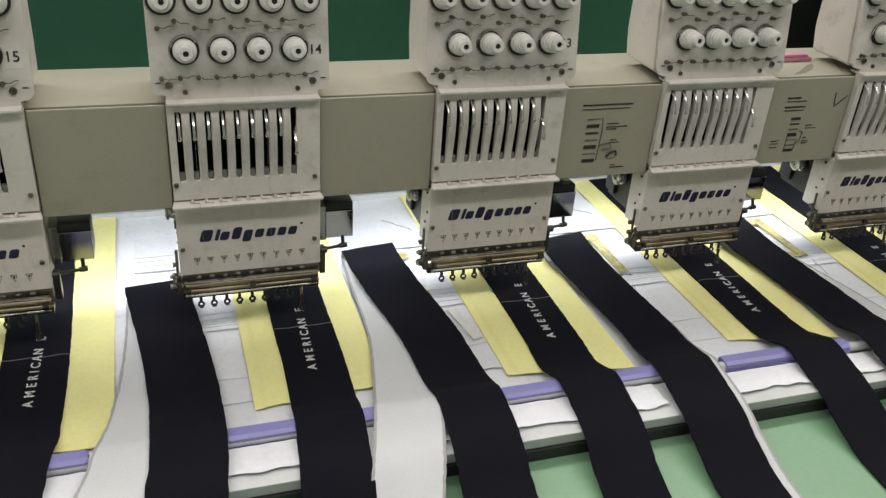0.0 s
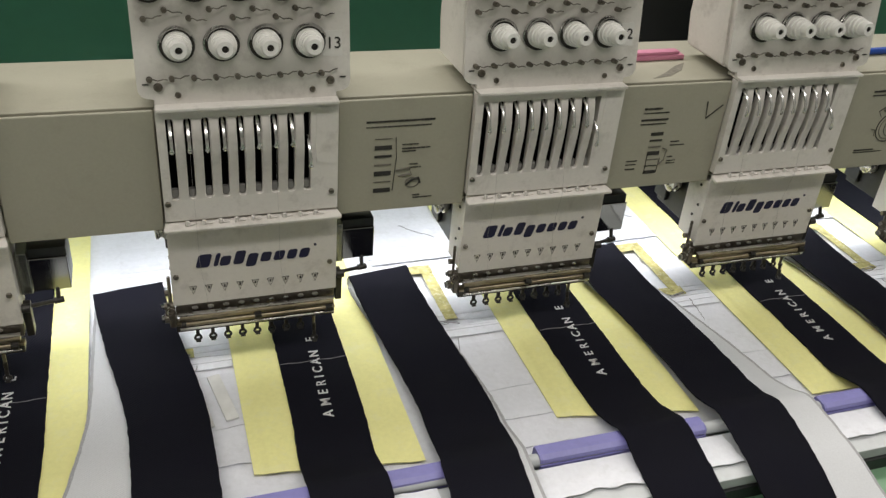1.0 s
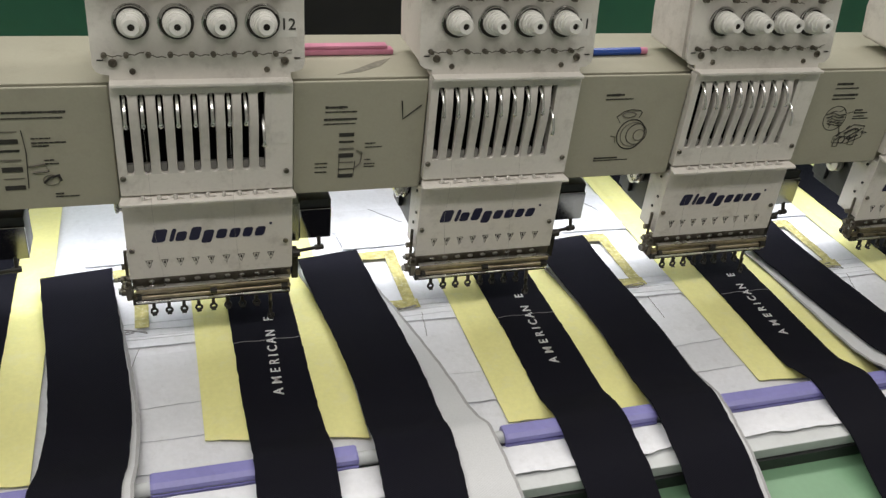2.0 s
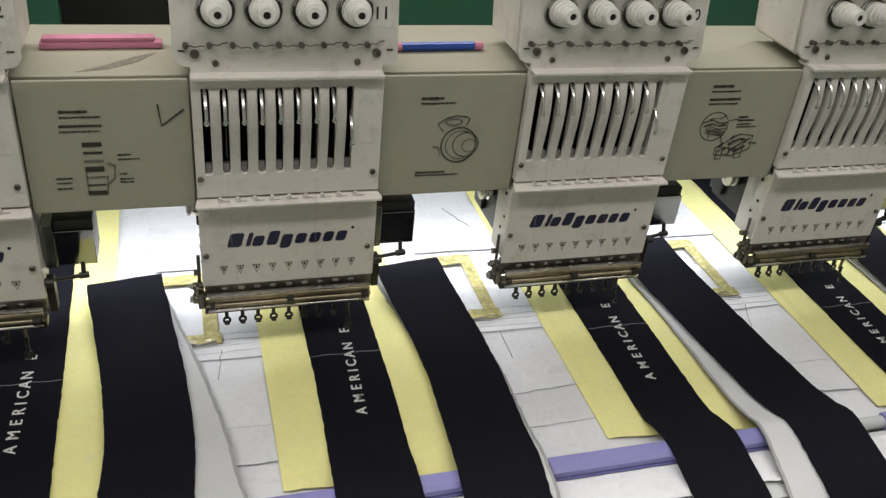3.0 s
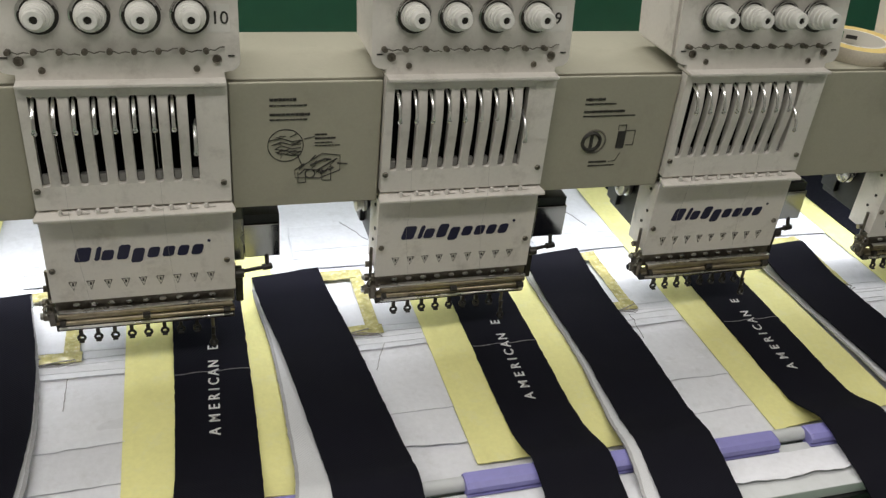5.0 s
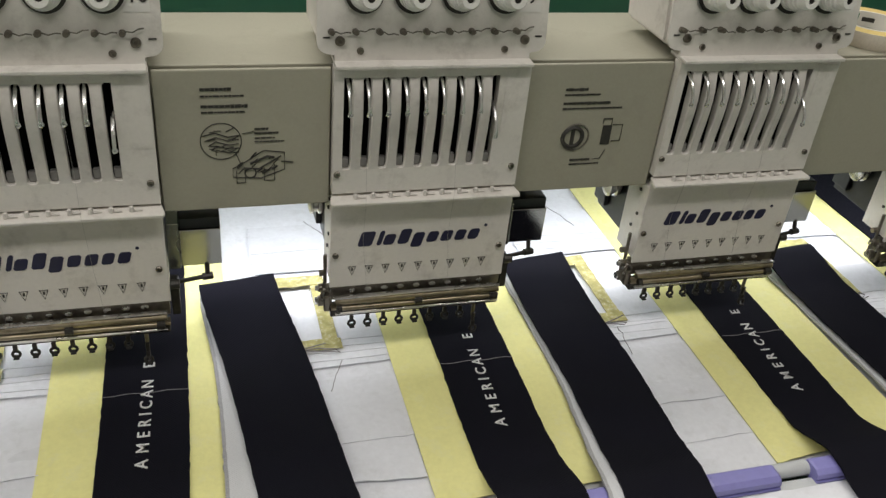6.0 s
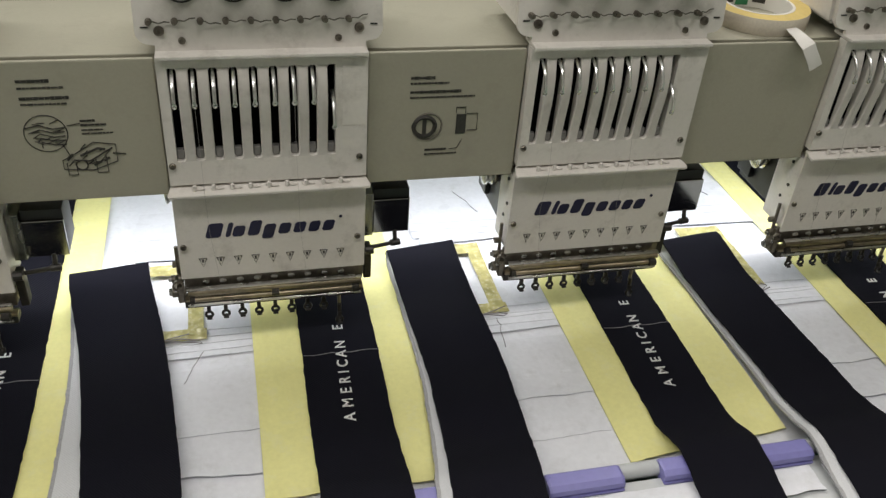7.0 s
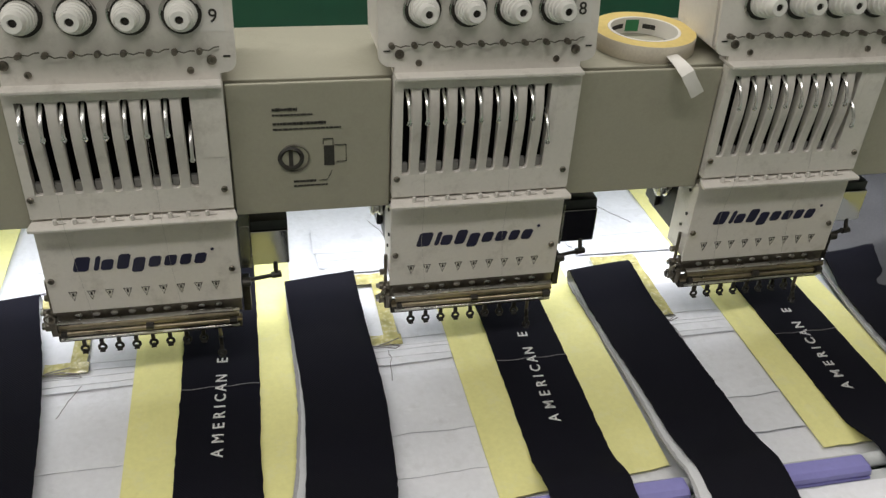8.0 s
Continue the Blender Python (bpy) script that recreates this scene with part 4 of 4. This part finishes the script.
    bm = bmesh.new()
    box(bm, -0.0725, 0.0715, -0.0085, -0.0035, 0.0622, 0.0632, 0.0003)
    rod(bm, (-0.0715, -0.0085, 0.0478), (0.0705, -0.0085, 0.0478), 0.0012, seg=10)
    add("guide_wire", bm, STEEL, "bright steel guide wire", True)
    bm = bmesh.new()
    rod(bm, (0, -0.001, 0.048), (0, -0.001, 0.0385), 0.0019, 0.0016, 8)
    box(bm, -0.0016, 0.0016, -0.0035, -0.0005, 0.0345, 0.0405, 0.0004)
    ring(bm, (0, -0.0030, 0.0325), 0.0028, 0.0012, "Y", 14)
    box(bm, -0.0022, 0.0022, -0.0065, -0.0008, 0.0294, 0.0304, 0.0004)
    foot = add("presser_foot", bm, DARK, "small dark presser foot", True)
    for k in range(9):
        m = base @ pose(-0.0562 + 0.0137 * k, 0, 0 if k < 8 else -0.018)
        if k == 0:
            foot.matrix_basis = m
        else:
            shared("presser_foot", foot, ob, m)
    bm = bmesh.new()
    rod(bm, (0.0534, 0.001, 0.044), (0.0534, 0.001, 0.026), 0.0016, seg=8)
    rod(bm, (0.0534, -0.001, 0.03), (0.0534, -0.001, 0.0095), 0.0008, 0.0004, 8)
    add("needle", bm, TARNISH, "working needle lowered into the band")

    # levers and links at the open side
    bm = bmesh.new()
    rod(bm, (-0.084, 0.004, 0.0535), (-0.073, 0.004, 0.0535), 0.0045, seg=12)
    rod(bm, (-0.0835, 0.006, 0.0655), (-0.074, 0.006, 0.0655), 0.0035, seg=12)
    rod(bm, (-0.0775, 0.010, 0.095), (-0.0775, 0.008, 0.05), 0.0016, seg=8)
    rod(bm, (-0.0795, 0.003, 0.071), (-0.0785, 0.0, 0.047), 0.0014, seg=8)
    box(bm, -0.0795, -0.0745, -0.002, 0.012, 0.046, 0.062, 0.0008)
    ring(bm, (-0.0785, -0.002, 0.064), 0.004, 0.0009, "Y", 12)
    rod(bm, (-0.082, 0.012, 0.076), (-0.076, 0.012, 0.076), 0.0028, seg=10)
    add("side_linkage", bm, TARNISH, "oily steel linkage beside the needle clamp")
    bm = bmesh.new()
    rod(bm, (-0.0865, 0.004, 0.0535), (-0.084, 0.004, 0.0535), 0.0032, seg=10)
    rod(bm, (-0.0812, -0.001, 0.058), (-0.0797, -0.001, 0.069), 0.0011, seg=8)
    rod(bm, (-0.086, 0.006, 0.0655), (-0.0835, 0.006, 0.0655), 0.0022, seg=10)
    add("linkage_pins", bm, STEEL)
    # black drive box with its bracket and trimmer arm
    bm = bmesh.new()
    box(bm, 0.0848, 0.1160, 0.022, 0.055, 0.089, 0.1300, 0.0015)
    add("drive_box", bm, MOTOR, "black drive box beside the head", True)
    bm = bmesh.new()
    box(bm, 0.0848, 0.1158, 0.0188, 0.0218, 0.0885, 0.1215, 0.0006)
    add("cover_plate", bm, MIRRORED, "smooth plated steel cover plate")
    bm = bmesh.new()
    box(bm, 0.0752, 0.0845, 0.0175, 0.0500, 0.087, 0.1290, 0.0008)
    add("box_bracket", bm, PLATED, "dull plated steel bracket")
    bm = bmesh.new()
    rod(bm, (0.075, 0.010, 0.079), (0.103, 0.016, 0.079), 0.0018, seg=10)
    rod(bm, (0.100, 0.0155, 0.079), (0.108, 0.017, 0.079), 0.0030, seg=12)
    rod(bm, (0.104, 0.016, 0.079), (0.104, 0.020, 0.090), 0.0020, seg=8)
    box(bm, 0.0750, 0.0815, 0.004, 0.016, 0.052, 0.083, 0.001)
    rod(bm, (0.0755, 0.002, 0.0835), (0.0825, 0.002, 0.0835), 0.0040, seg=12)
    add("trimmer_arm", bm, DARK, "dark trimmer arm")
    # thread clamp behind the open side, under the beam
    bm = bmesh.new()
    lathe(bm, [(0.0, 0.0070), (0.003, 0.0105), (0.0055, 0.0105), (0.0065, 0.0085), (0.0095, 0.0085), (0.0105, 0.0100), (0.0125, 0.0100), (0.0135, 0.0060), (0.0135, 0.0028), (0.0120, 0.0024)], pose(-0.0715, 0.058, 0.118, 0, -90, 0), 24)
    add("side_roller", bm, STEEL, "bright steel roller under the beam", True)
    bm = bmesh.new()
    box(bm, -0.0765, -0.0717, 0.070, 0.092, 0.088, 0.1425, 0.001)
    add("roller_bracket", bm, MOTOR, "black roller bracket")
    return ob


heads = {14: head(14)}
for n in (15, 13, 12, 11, 10, 9, 8, 7, 6):
    heads[n] = copy_thing(heads[14], pose(head_x(n), 0, 0.142))
for n, ob in heads.items():
    bm = bmesh.new()
    box(bm, -0.0085, 0.0085, -0.0105, 0.0105, 0, 0.0003)
    s = part("number_label", bm, STICKER, ob, "pale sticker with a black number")
    s.matrix_basis = pose(0, 0, -0.142) @ PLATE @ pose(0.0710, 0.0460, 0.0035)
    place("number", letters(str(n), 0.0135, 0.0002, 0.0001), PRINT, s, pose(0.0012, 0, 0.0006))

# ---- tape patches and loose bits on the backing ----


def tape_patch(n, kind):
    """Yellowed tape round a cut-out in the backing, wrinkled."""
    ob = empty("tape_patch", pose(head_x(n) - 0.088, 0.068 + slack(n) * 0.5, -0.0028), "yellowed adhesive tape patch round a window in the white backing", "tape", "tape patches")
    def strip(x0, x1, y0, y1, seed):
        bm = bmesh.new()
        sheet_mesh(bm, x0, x1, lambda x: y0 + wobble(x, seed, 0.0012), lambda x: y1 + wobble(x, seed + 2, 0.0012), lambda x, y: 0.0014 + 0.0012 * noise.noise(Vector((x * 120, y * 120, seed))), 16, 16, 0.0006)
        part("tape", bm, TAPE, ob, "", True)
    if kind != "short":
        strip(0.011, 0.0245, -0.050, 0.052, n * 1.1)
    strip(-0.026, 0.025, 0.040, 0.056, n * 1.3)
    if kind != "open":
        strip(-0.010, 0.027, -0.057, -0.043, n * 1.7)
    bm = bmesh.new()
    p = [(0.004 + 0.02 * math.sin(k * 0.9 + n), -0.055 + 0.004 * math.sin(k * 1.7 + 1) - 0.001 * k, 0.003 + 0.001 * math.cos(k * 2.3)) for k in range(9)]
    tube(bm, p, 0.0005, 5)
    part("loose_thread", bm, DARK_THREAD, ob, "dark curled thread end")


for n, kind in ((13, "short"), (12, "open"), (11, "full"), (10, "full"), (9, "full"), (8, "full"), (7, "open")):
    tape_patch(n, kind)


def plastic_strip(n, u, y, turn):
    bm = bmesh.new()
    box(bm, -0.006, 0.006, -0.032, 0.032, 0.0, 0.0022, 0.0008)
    ob = tagged(finish("plastic_strip", bm, CLEAR), "short cloudy white plastic strip lying on the backing paper", "plastic strip", "plastic strips")
    ob.matrix_basis = pose(head_x(n) + u, y, -0.0030, 0, 0, turn)


plastic_strip(13, -0.062, -0.058, 8)
plastic_strip(13, -0.041, -0.052, 10)


def stray_thread(x, y, turn, size, seed):
    bm = bmesh.new()
    tube(bm, [(size * (k / 8 - 0.5), 0.0025 * noise.noise(Vector((k * 0.6, seed, 0))), 0.0004 + 0.0008 * abs(noise.noise(Vector((k * 0.9, seed, 5))))) for k in range(9)], 0.00035, 5)
    ob = tagged(finish("stray_thread", bm, DARK_THREAD), "fine dark thread end lying on the backing", "thread", "stray threads")
    ob.matrix_basis = pose(x, y, -0.0030, 0, 0, turn)


for n in range(14, 6, -1):
    stray_thread(head_x(n) - 0.07 + random.uniform(-0.01, 0.01), -0.025 + random.uniform(-0.01, 0.01), 80 + random.uniform(-15, 15), 0.04, n)
    stray_thread(head_x(n) - 0.055, 0.20, random.uniform(-70, -40), 0.05, n + 0.5)

# ---- things lying on the beam ----


def pen(x, y, turn):
    ob = empty("pen", pose(x, y, 0.2577, 0, 0, turn), "blue pen with pink ends lying on the beam", "pen")
    bm = bmesh.new()
    rod(bm, (-0.033, 0, 0.004), (0.033, 0, 0.004), 0.004, seg=8)
    part("barrel", bm, BLUE, ob)
    for s in (-1, 1):
        bm = bmesh.new()
        rod(bm, (s * 0.0332, 0, 0.004), (s * 0.041, 0, 0.004), 0.0039, 0.0036, 10)
        part("end_cap", bm, PINK, ob, "pink end")


def pink_case(x, y, turn):
    ob = empty("pink_case", pose(x, y, 0.2577, 0, 0, turn), "flat pink plastic case lying on the beam", "case")
    bm = bmesh.new()
    box(bm, -0.046, 0.046, -0.006, 0.006, 0.0, 0.0055, 0.002)
    part("body", bm, PINK, ob, "", True)
    bm = bmesh.new()
    box(bm, -0.044, 0.040, -0.0045, 0.0055, 0.0057, 0.0090, 0.0014)
    part("lid", bm, PINK, ob, "", True)


def tape_roll(x, y):
    ob = empty("tape_roll", pose(x, y, 0.2577), "roll of yellow masking tape with a loose white tail", "tape roll")
    bm = bmesh.new()
    seg, rings = 48, [(0.031, 0.0), (0.0437, 0.0), (0.0440, 0.0005), (0.0440, 0.0135), (0.0437, 0.014), (0.031, 0.014)]
    loops = [[bm.verts.new((r * math.cos(2 * math.pi * k / seg), r * math.sin(2 * math.pi * k / seg), z)) for k in range(seg)] for r, z in rings]
    for i in range(len(rings)):
        a, b = loops[i], loops[(i + 1) % len(rings)]
        for k in range(seg):
            f = bm.faces.new((a[k], a[(k + 1) % seg], b[(k + 1) % seg], b[k]))
            f.material_index = 1 if i in (1, 2, 3) else 0
    part("roll", bm, (MASKING, TAPE_EDGE), ob, "", True)
    bm = bmesh.new()
    loops = [[bm.verts.new((r * math.cos(2 * math.pi * k / seg), r * math.sin(2 * math.pi * k / seg), z)) for k in range(seg)] for r, z in ((0.0285, 0.0), (0.0308, 0.0), (0.0308, 0.0142), (0.0285, 0.0142))]
    for i in range(4):
        a, b = loops[i], loops[(i + 1) % 4]
        for k in range(seg):
            bm.faces.new((a[k], a[(k + 1) % seg], b[(k + 1) % seg], b[k]))
    core = part("core", bm, STICKER, ob, "white card core", True)
    for a0, a1, mat, nm in ((75, 100, LABELGREEN, "core_label"), (105, 140, PRINT, "core_print"), (45, 68, PRINT, "core_print")):
        bm = bmesh.new()
        steps, hi = 8, (0.0018, 0.0122) if mat is LABELGREEN else (0.005, 0.009)
        vs = [[bm.verts.new((0.0282 * math.cos(radians(a0 + (a1 - a0) * k / steps)), 0.0282 * math.sin(radians(a0 + (a1 - a0) * k / steps)), z)) for z in hi] for k in range(steps + 1)]
        for a, b in zip(vs, vs[1:]):
            bm.faces.new((a[0], b[0], b[1], a[1]))
        part(nm, bm, mat, core)
    bm = bmesh.new()
    band_mesh(bm, [(Vector((0.007 + 0.0010 * k, -0.0440 - 0.0045 * k, 0.0075 - 0.0012 * k)), 0.1 * k) for k in range(5)] + [(Vector((0.0120 + 0.0030 * k, -0.0665 - 0.0022 * math.sin(k * 0.6), 0.0005 - 0.0045 * k)), 0.5) for k in range(5)], 0.0112, 0.0004, 4)
    part("tail", bm, (STICKER, STICKER, STICKER), ob, "loose white tail hanging over the edge", True)


pink_case(0.6855, 0.0750, 1)
pen(0.9605, 0.0620, 1.5)
tape_roll(1.8000, 0.0620)


def cloth_bundle(x, y):
    """Grey cloth gathered in soft folds at the side of the last bands."""
    bm = bmesh.new()
    def top(u, v):
        h = 0.055 * math.exp(-((u - 0.02) / 0.07) ** 2) * (0.75 + 0.25 * math.sin(v * 40)) * max(0.0, 1 - (abs(v) / 0.14) ** 3)
        return 0.003 + h + 0.006 * noise.noise(Vector((u * 40, v * 25, 2)))
    sheet_mesh(bm, -0.09, 0.14, lambda u: -0.12 + wobble(u, 8, 0.01), lambda u: 0.13, top, 50, 40, 0.0015)
    ob = tagged(finish("gathered_cloth", bm, CLOTH, smooth=True), "grey cloth gathered in soft folds on the backing", "cloth")
    ob.location = (x, y, 0)


cloth_bundle(2.17, 0.13)
